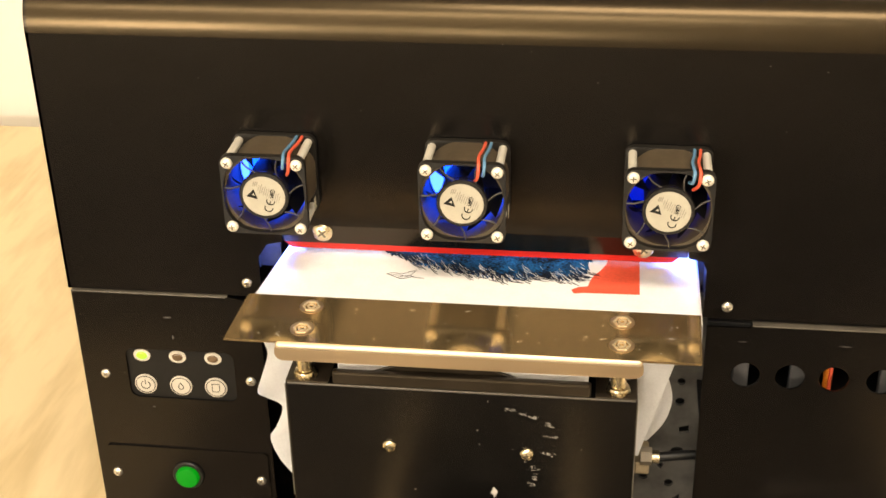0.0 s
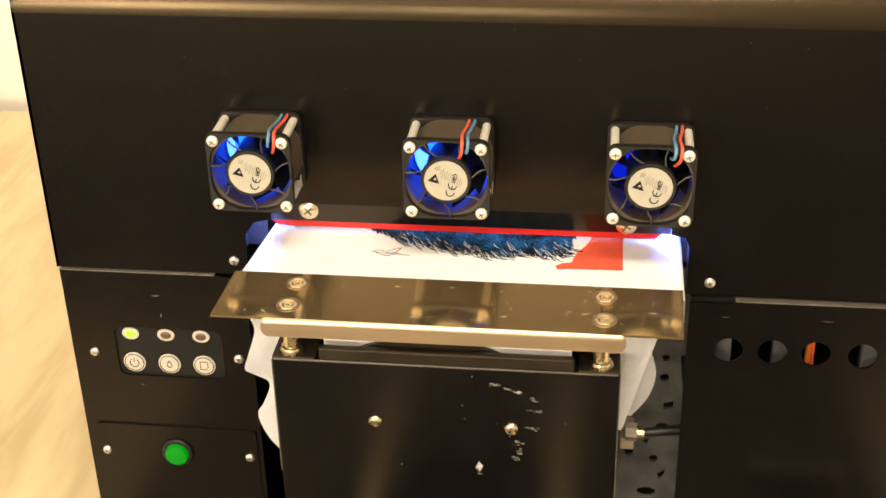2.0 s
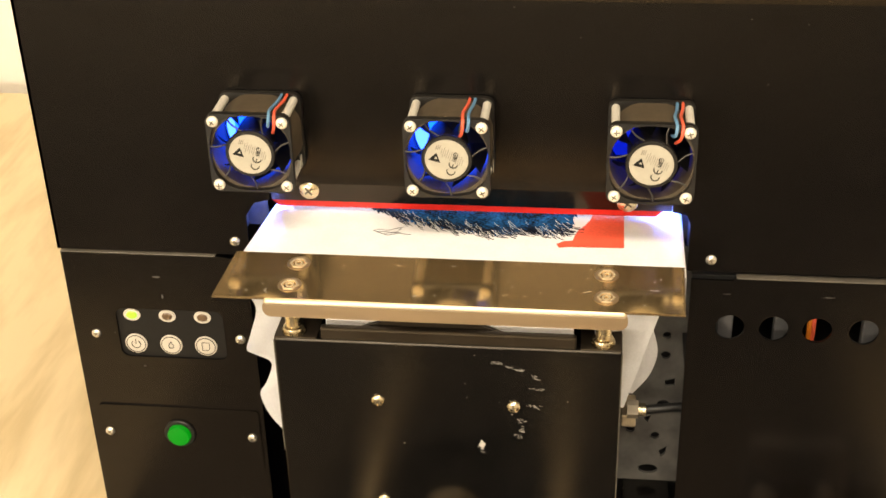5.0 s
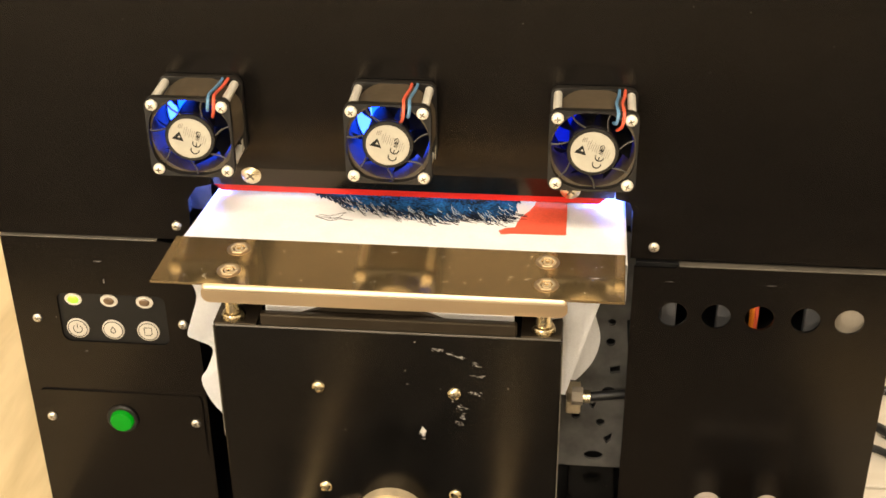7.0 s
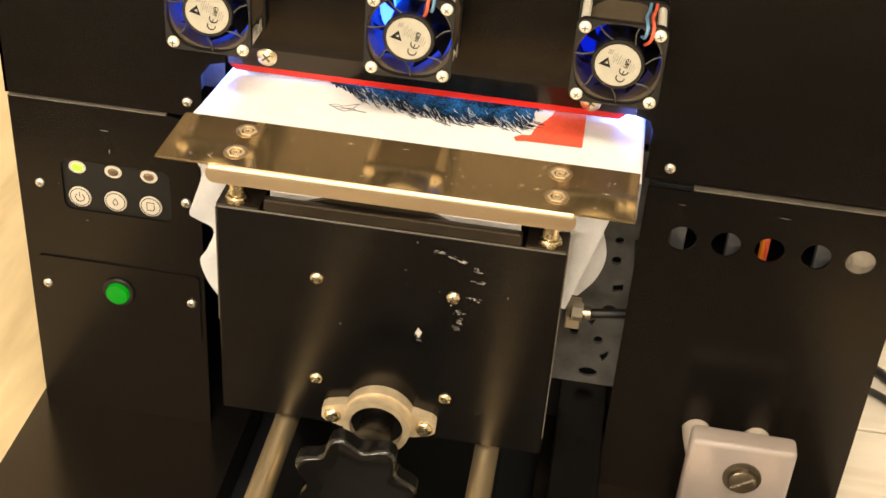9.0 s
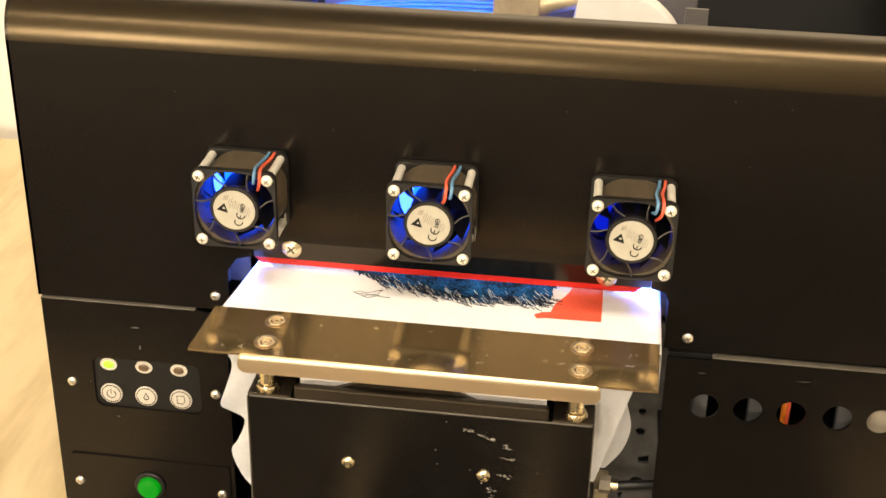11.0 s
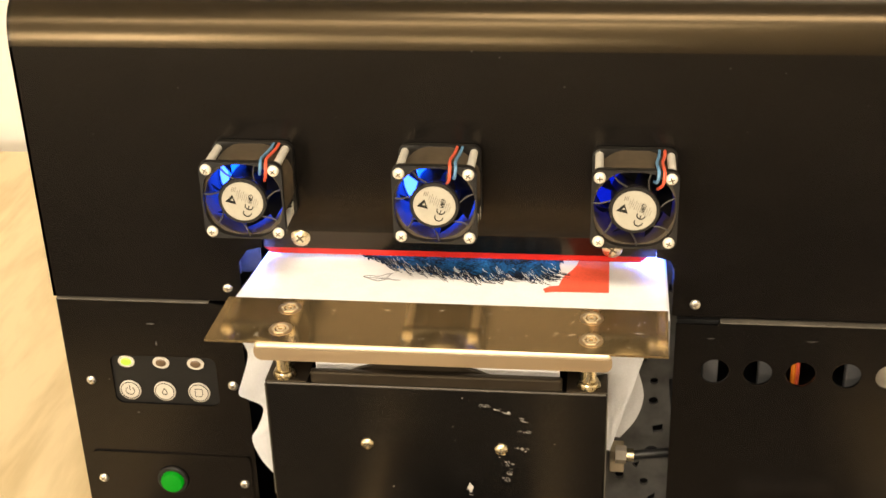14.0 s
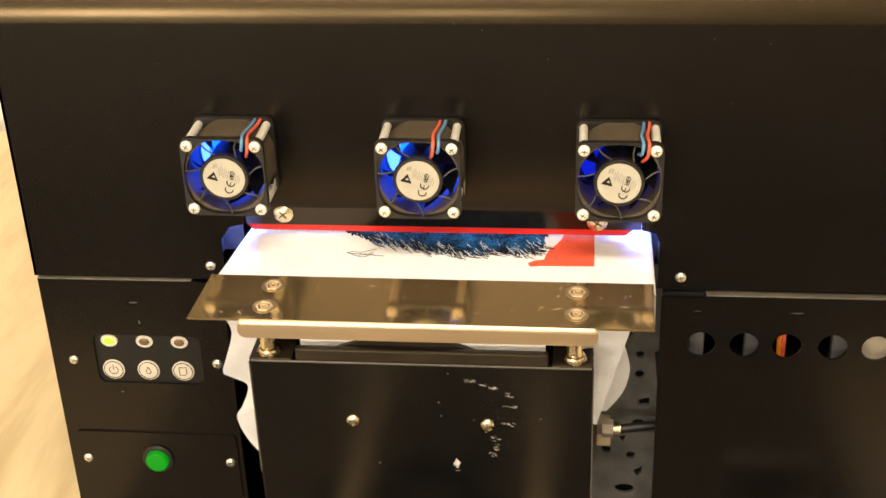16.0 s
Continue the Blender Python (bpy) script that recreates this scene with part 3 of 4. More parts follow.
# ---- fans ----
def fan(at, flip):
    f = thing("cooling_fan", at, "small black square axial fan with a round cream label", "fan", "cooling fans on the printer front")
    cx, cy, cz = at
    H = 1.99
    sq = [(cx + x, cz + z) for x, z in rounded(-H, H, -H, H, 0.42)]
    ring = circle(cx, cz, 1.88, 40)
    # the mouth is a circle drawn out a little towards the corners
    mouth = []
    for k in range(56):
        a = 2 * math.pi * k / 56
        g = (abs(math.cos(a)) ** 2.7 + abs(math.sin(a)) ** 2.7) ** (-1 / 2.7)
        mouth.append((cx + 1.90 * g * math.cos(a), cz + 1.90 * g * math.sin(a)))
    part("front_flange", plate(sq, [mouth], cy - 2.80, cy - 2.48), PLASTIC, f)
    part("rear_flange", plate(sq, [ring], cy - 0.34, cy - 0.02), PLASTIC, f)
    # barrel between the flanges, with flattened sides
    own = bmesh.new()
    loops = []
    for y, g in ((-2.50, 0.0), (-2.1, 0.05), (-0.8, 0.05), (-0.3, 0.0)):
        loops.append([own.verts.new((cx + max(-1.93, min(1.93, (2.06 - g) * math.cos(a))), cy + y, cz + max(-1.93, min(1.93, (2.06 - g) * math.sin(a))))) for a in (2 * math.pi * k / 40 for k in range(40))])
    for y in (-0.3, -2.5):
        loops.append([own.verts.new((cx + 1.88 * math.cos(a), cy + y, cz + 1.88 * math.sin(a))) for a in (2 * math.pi * k / 40 for k in range(40))])
    for a, b in zip(loops, loops[1:] + loops[:1]):
        for k in range(40):
            own.faces.new((a[k], a[(k + 1) % 40], b[(k + 1) % 40], b[k]))
    part("barrel", own, BARREL, f, smooth=True)
    # guard ribs, swept in a curve from hub to rim
    for n in range(7):
        a0 = radians(2 + 360 / 7 * n)
        pts = [(cx + r * math.cos(a0 + s), cy - 2.66, cz + r * math.sin(a0 + s)) for r, s in ((1.05, -0.04), (1.30, 0.14), (1.60, 0.25), (1.93, 0.27))]
        part("rib", sweep(pts, 0.042, 6, None, 3), RIB, f)
    hub = part("hub", lathe([(0, 1.10), (0.25, 1.18), (0.33, 1.18), (0.38, 1.14)], (cx, cy - 2.44, cz), (0, -1, 0), 40), PLASTIC, f, smooth=True)
    # label, stuck on the hub
    ly = cy - 2.82
    lab = part("label", lathe([(0, 1.0), (0.012, 1.0)], (cx, ly, cz), (0, -1, 0), 40), LABEL, hub, "round cream label with printed marks")
    t = 72
    bm = plate([(cx - 0.84, cz - 0.02), (cx - 0.46, cz + 0.34), (cx - 0.30, cz - 0.16)], [[(cx - 0.58, cz + 0.05), (cx - 0.47, cz + 0.16), (cx - 0.42, cz + 0.01)]], ly - 0.022, ly - 0.012)

    def drawn(pts, r):
        """A printed line; points are (along the writing, across it) about the label's centre."""
        c, d = math.cos(radians(t)), math.sin(radians(t))
        sweep([(cx + u * c - v * d, ly - 0.016, cz + u * d + v * c) for u, v in pts], r, 5, bm, 2)

    half = [radians(75 + 210 * k / 10) for k in range(11)]
    for u0 in (-0.50, -0.13):
        drawn([(u0 + 0.19 * math.cos(a), -0.36 + 0.19 * math.sin(a)) for a in half], 0.027)
    drawn([(-0.31, -0.36), (-0.12, -0.36)], 0.024)
    drawn([(0.06, -0.27), (0.05, -0.38), (0.12, -0.40), (0.15, -0.27)], 0.02)
    drawn([(0.20, -0.43), (0.20, -0.27), (0.27, -0.31), (0.21, -0.36), (0.28, -0.43)], 0.02)
    part("printed_marks", bm, PRINT, hub)
    bm = bmesh.new()
    for k in range(12):
        u = -0.12 + 0.085 * k
        w = 0.30 + 0.22 * math.sin(1.7 * k) ** 2
        own = box(-w / 2, w / 2, 0, 0.006, -0.013, 0.013)
        own.transform(Matrix.Translation((cx + u - 0.1, ly - 0.019, cz + 0.42 - 0.05 * k)) @ Matrix.Rotation(radians(-t), 4, "Y"))
        merge(bm, own)
    for k in range(3):
        own = box(-0.12, 0.12, 0, 0.006, -0.02, 0.02)
        own.transform(Matrix.Translation((cx - 0.45 + 0.08 * k, ly - 0.019, cz + 0.62)) @ Matrix.Rotation(radians(-t), 4, "Y"))
        merge(bm, own)
    part("small_print", bm, GREY_PRINT, hub)
    bm = bmesh.new()
    for k in range(2):
        own = plate(circle(0, 0, 0.11 - 0.05 * k, 16), [circle(0, 0, 0.085 - 0.05 * k, 16)], -0.004, 0.004)
        own.transform(Matrix.Translation((cx + 0.42 - 0.03 * k, ly - 0.017, cz + 0.26 + 0.02 * k)))
        merge(bm, own)
    part("approval_marks", bm, PRINT, hub)
    # rotor
    rotor = part("rotor", lathe([(0, 1.08), (1.75, 1.08)], (cx, cy - 0.55, cz), (0, -1, 0), 32), PLASTIC, f, smooth=True)
    for n in range(7):
        own = bmesh.new()
        g = []
        for r in (1.05, 1.4, 1.78):
            row = []
            for k in range(6):
                a = radians(360 / 7 * n + flip - 35 * k / 5 - 14 * (r - 1.05))
                row.append(own.verts.new((cx + r * math.cos(a), cy - 0.75 - 1.35 * k / 5, cz + r * math.sin(a))))
            g.append(row)
        for a, b in zip(g, g[1:]):
            for k in range(5):
                own.faces.new((a[k], a[k + 1], b[k + 1], b[k]))
        bmesh.ops.solidify(own, geom=own.faces[:], thickness=0.07)
        part("blade", own, BLADE, rotor, smooth=True)
    for sx in (-1, 1):
        for sz in (-1, 1):
            screw(f, cx + 1.62 * sx, cy - 2.80, cz + 1.62 * sz, 0.275, BOLT, random.uniform(0, 90), 0.20)
            part("bolt", lathe([(0, 0.2), (2.2, 0.2)], (cx + 1.66 * sx, cy - 0.32, cz + 1.66 * sz), (0, -1, 0), 12), BOLT, f, "bare pale bolt shank", smooth=True)
    part("sticker", box(cx + 1.995, cx + 2.01, cy - 1.35, cy - 1.02, cz - 1.4, cz - 0.8), LABEL, f)
    # leads over the top
    for n, (mat, dx) in enumerate(((BLUE_WIRE, 0.0), (RED_WIRE, 0.26))):
        s = -1 if flip == 11 else 1
        x = cx + 1.02 + dx * s
        pts = [(x + 0.10, cy - 0.30, cz + 1.93), (x + 0.06, cy - 0.9, cz + 1.90), (x - 0.05, cy - 1.7, cz + 1.92), (x - 0.03, cy - 2.40, cz + 2.03),
               (x + 0.02, cy - 2.84, cz + 1.92), (x - 0.04, cy - 2.84, cz + 1.48 - 0.12 * n), (x - 0.16 - 0.08 * n, cy - 2.35, cz + 1.26 - 0.36 * n)]
        part("lead", sweep(pts, 0.078, 8), mat, f, ("blue insulated lead", "red insulated lead")[n], smooth=True)
    return f


for n, x in enumerate(FANS):
    fan((x, -0.03, 0.0), (0, 11, 24)[n])


# ---- platen, garment and clamp ----
def cloth_sheet():
    """The printed length of the garment: flat over the platen, rounded down at both edges."""
    bm = bmesh.new()
    rows = []
    for i in range(29):
        y = 14.0 - 15.9 * i / 28
        f = (14.0 - y) / 15.9
        x0, x1 = -10.05 - 0.72 * min(1, max(0, (5 - y) / 6.4)), 11.28
        row = []
        for u in range(-6, 67):
            if u < 0:
                a = -u / 6 * math.pi / 2
                px, pz = x0 + 0.5 - 0.5 * math.sin(a), -0.5 + 0.5 * math.cos(a)
                if u == -6:
                    pz = -2.3
            elif u > 60:
                a = (u - 60) / 6 * math.pi / 2
                px, pz = x1 - 0.5 + 0.5 * math.sin(a), -0.5 + 0.5 * math.cos(a)
                if u == 66:
                    pz = -2.4
            else:
                px, pz = x0 + 0.5 + (x1 - x0 - 1.0) * u / 60, 0.0
            pz += 0.03 * noise.noise((px * 0.35, y * 0.4, 3.1))
            row.append(bm.verts.new((px, y, -6.17 + pz)))
        rows.append(row)
    for a, b in zip(rows, rows[1:]):
        for k in range(len(a) - 1):
            bm.faces.new((a[k], a[k + 1], b[k + 1], b[k]))
    return bm


def hanging(edge, inner, y, wave):
    """A hanging fold between an outer edge line and an inner line, both (x, z) from the top down."""
    bm = bmesh.new()
    rows = []
    n = 44
    for i in range(n + 1):
        t = i / n * (len(edge) - 1)
        k = min(int(t), len(edge) - 2)
        s = t - k
        q = [edge[max(0, k - 1)], edge[k], edge[k + 1], edge[min(len(edge) - 1, k + 2)]]
        ex, ez = (0.5 * (2 * q[1][j] + (q[2][j] - q[0][j]) * s + (2 * q[0][j] - 5 * q[1][j] + 4 * q[2][j] - q[3][j]) * s * s
                         + (3 * q[1][j] - q[0][j] - 3 * q[2][j] + q[3][j]) * s ** 3) for j in (0, 1))
        row = []
        for m in range(15):
            v = m / 14
            row.append(bm.verts.new((ex + (inner - ex) * v, y + wave * math.sin(5 * v + 0.32 * i) * (0.25 + v) - 0.7 * v, ez + 0.25 * math.sin(3 * v))))
        rows.append(row)
    for a, b in zip(rows, rows[1:]):
        for k in range(14):
            bm.faces.new((a[k], a[k + 1], b[k + 1], b[k]))
    bmesh.ops.solidify(bm, geom=bm.faces[:], thickness=0.06)
    return bm


def garment():
    g = thing("t_shirt", (0, 2, -6.2), "white cotton t-shirt stretched over the platen, half printed", "t-shirt")
    part("cloth", cloth_sheet(), CLOTH, g, smooth=True)
    part("hanging_fold", hanging([(-10.2, -6.7), (-10.3, -8.2), (-10.0, -9.2), (-10.4, -10.6), (-10.7, -11.6), (-10.3, -11.95), (-9.5, -12.45), (-9.85, -13.6), (-10.25, -14.4), (-9.85, -15.8), (-9.2, -16.8)], -7.6, -1.9, 0.22), CLOTH, g, "crumpled white hanging fold", smooth=True)
    part("hanging_fold", hanging([(10.4, -6.6), (10.1, -7.9), (9.75, -9.2), (9.42, -10.4), (9.0, -12.0), (8.55, -13.7)], 7.0, -2.6, 0.04), CLOTH, g, "tapering white hanging fold", smooth=True)
    part("hanging_fold", hanging([(9.6, -10.2), (9.95, -11.2), (10.25, -12.4), (10.2, -13.3), (9.85, -14.3), (9.1, -15.4)], 7.0, 1.0, 0.05), CLOTH, g, "white fold behind", smooth=True)
    part("hem", box(-6.0, 6.0, -3.92, -3.82, -8.92, -6.5, 0.04), CLOTH, g)
    # print: a dark brushed patch with a ragged front edge, a red block, a fine outline
    z = -6.135
    lower = [(-4.73, 3.4), (-3.9, 2.95), (-3.05, 2.45), (-2.2, 2.15), (-1.2, 1.85), (-0.2, 1.65), (0.88, 1.35), (1.6, 1.15), (2.3, 1.25), (3.0, 1.55), (3.64, 1.65), (4.2, 1.45), (4.66, 1.35), (5.2, 1.75), (5.67, 2.3), (5.75, 3.4), (6.2, 4.4)]
    edge = []
    for (xa, ya), (xb, yb) in zip(lower, lower[1:]):
        for k in range(4):
            t = k / 4
            edge.append((xa + (xb - xa) * t, ya + (yb - ya) * t + random.uniform(0.0, 0.12)))
            edge.append((xa + (xb - xa) * (t + 0.12) + random.uniform(-0.05, 0.12), ya + (yb - ya) * (t + 0.12) - random.uniform(0.0, 0.30)))
    outline = [(-5.6, 7.5), (-5.3, 4.4), *edge, (6.4, 7.5)]
    put = lambda u, v, d: (u, v, d)
    part("dark_print", plate(outline, [], z, z + 0.012, put), INK, g, "black printed patch with feathered edge, coloured blue as under UV light")
    bm = bmesh.new()
    for k in range(260):
        x = random.uniform(-4.4, 5.6)
        y = np.interp(x, [p[0] for p in lower], [p[1] for p in lower])
        ln = random.uniform(0.3, 1.1) * (1.35 if random.random() < 0.2 else 1)
        d = random.uniform(0.35, 1.1)
        back = random.uniform(0.0, 0.5)
        sweep([(x - 0.2, y + 0.25 + back, z + 0.006), (x + d * ln * 0.45, y + back - ln * 0.22, z + 0.009), (x + d * ln, y + back - ln * 0.30, z + 0.006)], random.uniform(0.007, 0.022), 4, bm, 2)
    for k in range(46):
        x = random.uniform(-3.6, 5.2)
        y = np.interp(x, [p[0] for p in lower], [p[1] for p in lower])
        ln, bend = random.uniform(0.5, 1.1), random.uniform(-0.15, 0.25)
        sweep([(x - 0.15 * ln, y + 0.45 * ln, z + 0.006), (x, y, z + 0.010), (x + 0.22 * ln, y - 0.42 * ln + bend * 0.3, z + 0.008), (x + 0.50 * ln, y - 0.66 * ln + bend, z + 0.004)], random.uniform(0.010, 0.022), 4, bm, 2)
    tagged(part("ink_stroke_texture", bm, STROKE, g, "fine dark printed strokes"), kind="stuff")
    bm = bmesh.new()
    for k in range(110):
        x = random.uniform(-4.2, 5.5)
        y = np.interp(x, [p[0] for p in lower], [p[1] for p in lower]) + random.expovariate(2.2) - 0.25
        ln = random.uniform(0.25, 0.8)
        sweep([(x - 0.25 * ln, y + 0.8 * ln, z + 0.010), (x - 0.05 * ln, y + 0.3 * ln, z + 0.016), (x + 0.35 * ln, y - 0.1 * ln, z + 0.012)], random.uniform(0.006, 0.018), 4, bm, 2)
    tagged(part("bare_thread_texture", bm, CLOTH, g, "unprinted white strokes between the dark ones"), kind="stuff")
    red = [(8.28, 7.5), (8.28, 0.28), (5.55, 0.22), (5.1, 0.12), (4.95, 0.45), (5.3, 0.75), (5.75, 0.85), (5.85, 1.4), (6.0, 1.9), (6.35, 2.5), (6.6, 3.1), (6.75, 3.9), (7.2, 7.5)]
    part("red_print", plate(red, [], z - 0.002, z + 0.010, put), RED_INK, g, "red printed block")
    leaf = sweep([(-4.35, 1.22, z), (-4.0, 1.02, z), (-3.6, 0.80, z), (-3.35, 0.86, z), (-3.05, 1.02, z), (-2.75, 0.95, z), (-2.4, 0.93, z)], 0.014, 5)
    sweep([(-4.35, 1.22, z), (-4.0, 1.36, z), (-3.6, 1.28, z), (-3.1, 1.58, z), (-2.85, 1.66, z)], 0.011, 5, leaf)
    sweep([(-4.15, 1.12, z), (-3.7, 1.14, z), (-3.3, 1.04, z), (-3.1, 1.22, z), (-2.95, 1.60, z)], 0.011, 5, leaf)
    sweep([(-3.75, 0.92, z), (-3.3, 1.12, z), (-2.95, 1.05, z)], 0.010, 5, leaf)
    part("outline_print", leaf, STROKE, g)


def platen():
    p = thing("print_platen", (0, -3, -22), "sliding print platen with a stainless clamp bar on a black box", "platen")
    part("bed", box(-9.6, 10.4, -1.2, 15, -7.2, -6.28, 0.2), PLASTIC, p)
    # stainless clamp bar
    lean = lambda v: 0.075 * (v + 3.5)      # the bar leans forward a little
    flat = lambda u, v, d: (u, v, d + lean(v))
    bar = part("clamp_bar", plate([(-10.74, -1.60), (11.14, -1.66), (11.06, -5.40), (-11.06, -5.30)], [], -6.24, -6.12, flat), STEEL, p, "brushed stainless clamp bar with scratches")
    flap = part("folded_edge", plate(rounded(-8.65, 8.48, -7.26, -6.34, 0.40, 6), [], -5.40, -5.26), STEEL_SOFT, p)
    part("bend", box(-8.60, 8.43, -5.47, -4.9, -6.66, -6.27, 0.19, seg=6), FOLD, flap, smooth=True)
    marks = bmesh.new()
    for k in range(46):
        x, y = random.uniform(-10.2, 10.4), random.uniform(-4.9, -1.9)
        a, ln = random.gauss(0.1, 0.5), random.uniform(0.02, 0.09) * (3 if random.random() < 0.15 else 1)
        c, d = math.cos(a), math.sin(a)
        loop = [(x + ln * c * u - 0.012 * d * v, y + ln * d * u + 0.012 * c * v) for u, v in ((-1, 0), (0, -1), (1, 0.2), (0.1, 1))]
        plate(loop, [], -6.121, -6.117, flat, marks)
    tagged(part("scratches", marks, BOLT, bar, "fine pale scratches"), kind="stuff")
    for x, y in ((-7.43, -2.45), (-7.52, -4.25), (7.46, -2.51), (7.46, -4.33)):
        hexagon = lambda r: [(x + r * math.cos(radians(60 * k)), y + r * math.sin(radians(60 * k))) for k in range(6)]
        nut = part("hex_nut", plate(hexagon(0.43), [hexagon(0.34)], -6.12, -6.05, flat), CAST, p)
        part("washer", plate(circle(x, y, 0.58, 28), [hexagon(0.45)], -6.12, -6.105, flat), STEEL_SOFT, nut)
        part("bolt_end", plate(circle(x, y, 0.21, 16), [circle(x, y, 0.12, 16)], -6.12, -6.07, flat), CAST, nut)
    for x in (-7.55, 7.40):
        post = part("post", lathe([(0, 0.54), (0.06, 0.58), (0.16, 0.58), (0.18, 0.53), (0.26, 0.53), (0.34, 0.50), (0.38, 0.38), (1.75, 0.38)], (x, -4.1, -8.90), (0, 0, 1), 24), BRASSY, p, "turned metal stand-off", smooth=True)
    # black support box
    bx = part("support_box", box(-8.48, 8.33, -4.65, 9.0, -21.65, -8.98, 0.12), BOX_GLOSS, p, "glossy black sheet-metal box, chipped")
    # thin pale strips stand in for the highlight along the box edges
    part("edge_highlight", box(-8.38, 8.23, -4.675, -4.60, -9.06, -8.985, 0.03), EDGE, bx, "paler strip standing for the front edge highlight")
    part("edge_highlight", box(-8.495, -8.44, -4.67, -4.60, -15.8, -9.08, 0.02), EDGE, bx)
    part("edge_highlight", box(8.29, 8.345, -4.67, -4.60, -20.5, -9.08, 0.02), EDGE, bx)
    for x0, x1 in ((-8.45, -6.35), (6.35, 8.30)):
        part("tab", box(x0, x1, -4.66, -2.6, -8.98, -8.88, 0.04), BOX_TOP, p)
    part("turned_lip", box(-6.15, 6.15, -4.67, -4.25, -9.0, -8.27, 0.12, seg=3), BOX_TOP, p)
    part("cradle_arc", plate([(-4.9 + 8.2 * k / 20, -8.75 + 1.05 * math.sin(math.pi * k / 20)) for k in range(21)], [], -4.2, -4.0), BOX_TOP, p)
    for x, z in ((-3.52, -12.41), (3.19, -12.43), (-3.48, -18.72), (3.20, -18.82)):
        screw(p, x, -4.65, z, 0.34, BRASSY, random.uniform(0, 90))
    # chipped paint
    bm = bmesh.new()
    chips = [(2.38, -9.9, 0.5, 0.12), (3.0, -10.1, 0.4, 0.10), (3.5, -10.25, 0.35, 0.10), (4.2, -10.7, 0.22, 0.25), (4.46, -11.35, 0.5, 0.14), (4.15, -12.35, 0.55, 0.12),
             (3.55, -13.3, 0.35, 0.30), (3.6, -13.8, 0.30, 0.35), (3.45, -14.2, 0.35, 0.3), (1.6, -14.85, 0.42, 0.62), (-2.3, -15.0, 0.08, 0.08), (0.9, -12.0, 0.07, 0.07),
             (0.8, -11.2, 0.08, 0.08), (1.3, -9.5, 0.1, 0.08), (5.8, -12.0, 0.08, 0.06), (2.5, -12.2, 0.06, 0.06), (3.1, -12.9, 0.1, 0.1), (4.4, -12.5, 0.15, 0.07)]
    for x, z, w, h in chips:
        count = 11 if w > 0.2 else 1
        if w == 0.42:
            plate([(x - 0.02, z + 0.32), (x + 0.10, z + 0.14), (x + 0.20, z + 0.05), (x + 0.12, z - 0.12), (x + 0.03, z - 0.30), (x - 0.05, z - 0.16), (x - 0.17, z - 0.04), (x - 0.08, z + 0.12)], [], -4.660, -4.649, bm=bm)
            count = 4
        for k in range(count):
            ox, oz = (random.gauss(0, w / 3.2), random.gauss(0, h / 3.2)) if w > 0.2 else (0, 0)
            ln, th, tilt = (random.uniform(0.03, 0.16), random.uniform(0.004, 0.014), random.gauss(0.30, 0.35)) if w > 0.2 else (w / 2, h / 2.5, 0)
            loop = []
            for j in range(7):
                a = 2 * math.pi * j / 7
                u, v = ln * math.cos(a) * random.uniform(0.5, 1), th * math.sin(a) * random.uniform(0.5, 1)
                loop.append((x + ox + u * math.cos(tilt) + v * math.sin(tilt), z + oz - u * math.sin(tilt) + v * math.cos(tilt)))
            plate(loop, [], -4.658 - 0.0004 * k, -4.649, bm=bm)
    tagged(part("chipped_paint", bm, CHIP, p, "pale chipped paint flecks"), kind="stuff")
    # flanged bearing
    c, z = -0.08, -20.45
    ear = [(2.0, 0.72), (2.72, 0.52), (2.95, 0.30), (2.95, -0.30), (2.72, -0.50), (2.0, -0.72)]
    prof = [(1.85 * math.cos(a), 1.85 * math.sin(a)) for a in (radians(155 - 130 * k / 14) for k in range(15))] + ear \
        + [(1.85 * math.cos(a), 1.85 * math.sin(a)) for a in (radians(-25 - 130 * k / 14) for k in range(15))] + [(-u, v) for u, v in ear[::-1]]
    block = part("bearing_block", plate([(c + u, z + v) for u, v in prof], [circle(c, z, 1.05)], -5.25, -4.65), CAST, p, "cast grey flanged bearing")
    part("boss", plate(circle(c, z, 1.72, 40), [circle(c, z, 1.38, 40)], -5.85, -5.20), CAST, block)
    part("inner_race", plate(circle(c, z, 1.36, 40), [circle(c, z, 0.80, 40)], -5.45, -5.1), BOX_GLOSS, block, smooth=False)
    for x in (c - 2.38, c + 2.38):
        screw(block, x, -5.25, z - 0.05, 0.44, BRASSY, random.uniform(0, 90))
    part("shaft", lathe([(0, 0.84), (2.6, 0.84), (2.7, 1.22), (2.8, 1.30), (5.1, 1.40)], (c, -4.6, z), (0, -1, 0), 32), BOX_GLOSS, p, smooth=True)
    # lobed hand knob
    own = bmesh.new()
    loops = []
    N = 84
    for y, s in ((-8.70, 0.40), (-8.78, 0.92), (-8.92, 0.99), (-9.60, 1.0), (-9.72, 0.99), (-9.80, 0.965), (-9.82, 0.94), (-9.82, 0.60), (-9.82, 0.2)):
        loops.append([own.verts.new((c - 0.25 + s * (2.74 + 0.36 * math.cos(7 * a - 0.56)) * math.cos(a), y - 0.45, z + s * (2.74 + 0.36 * math.cos(7 * a - 0.56)) * math.sin(a))) for a in (2 * math.pi * k / N + 0.25 for k in range(N))])
    for a, b in zip(loops, loops[1:]):
        for k in range(N):
            own.faces.new((a[k], a[(k + 1) % N], b[(k + 1) % N], b[k]))
    own.faces.new(loops[0])
    own.faces.new(loops[-1])
    part("hand_knob", own, KNOB, p, "black lobed plastic hand knob", smooth=True)


PLACE[0] = STAGE
garment()
platen()


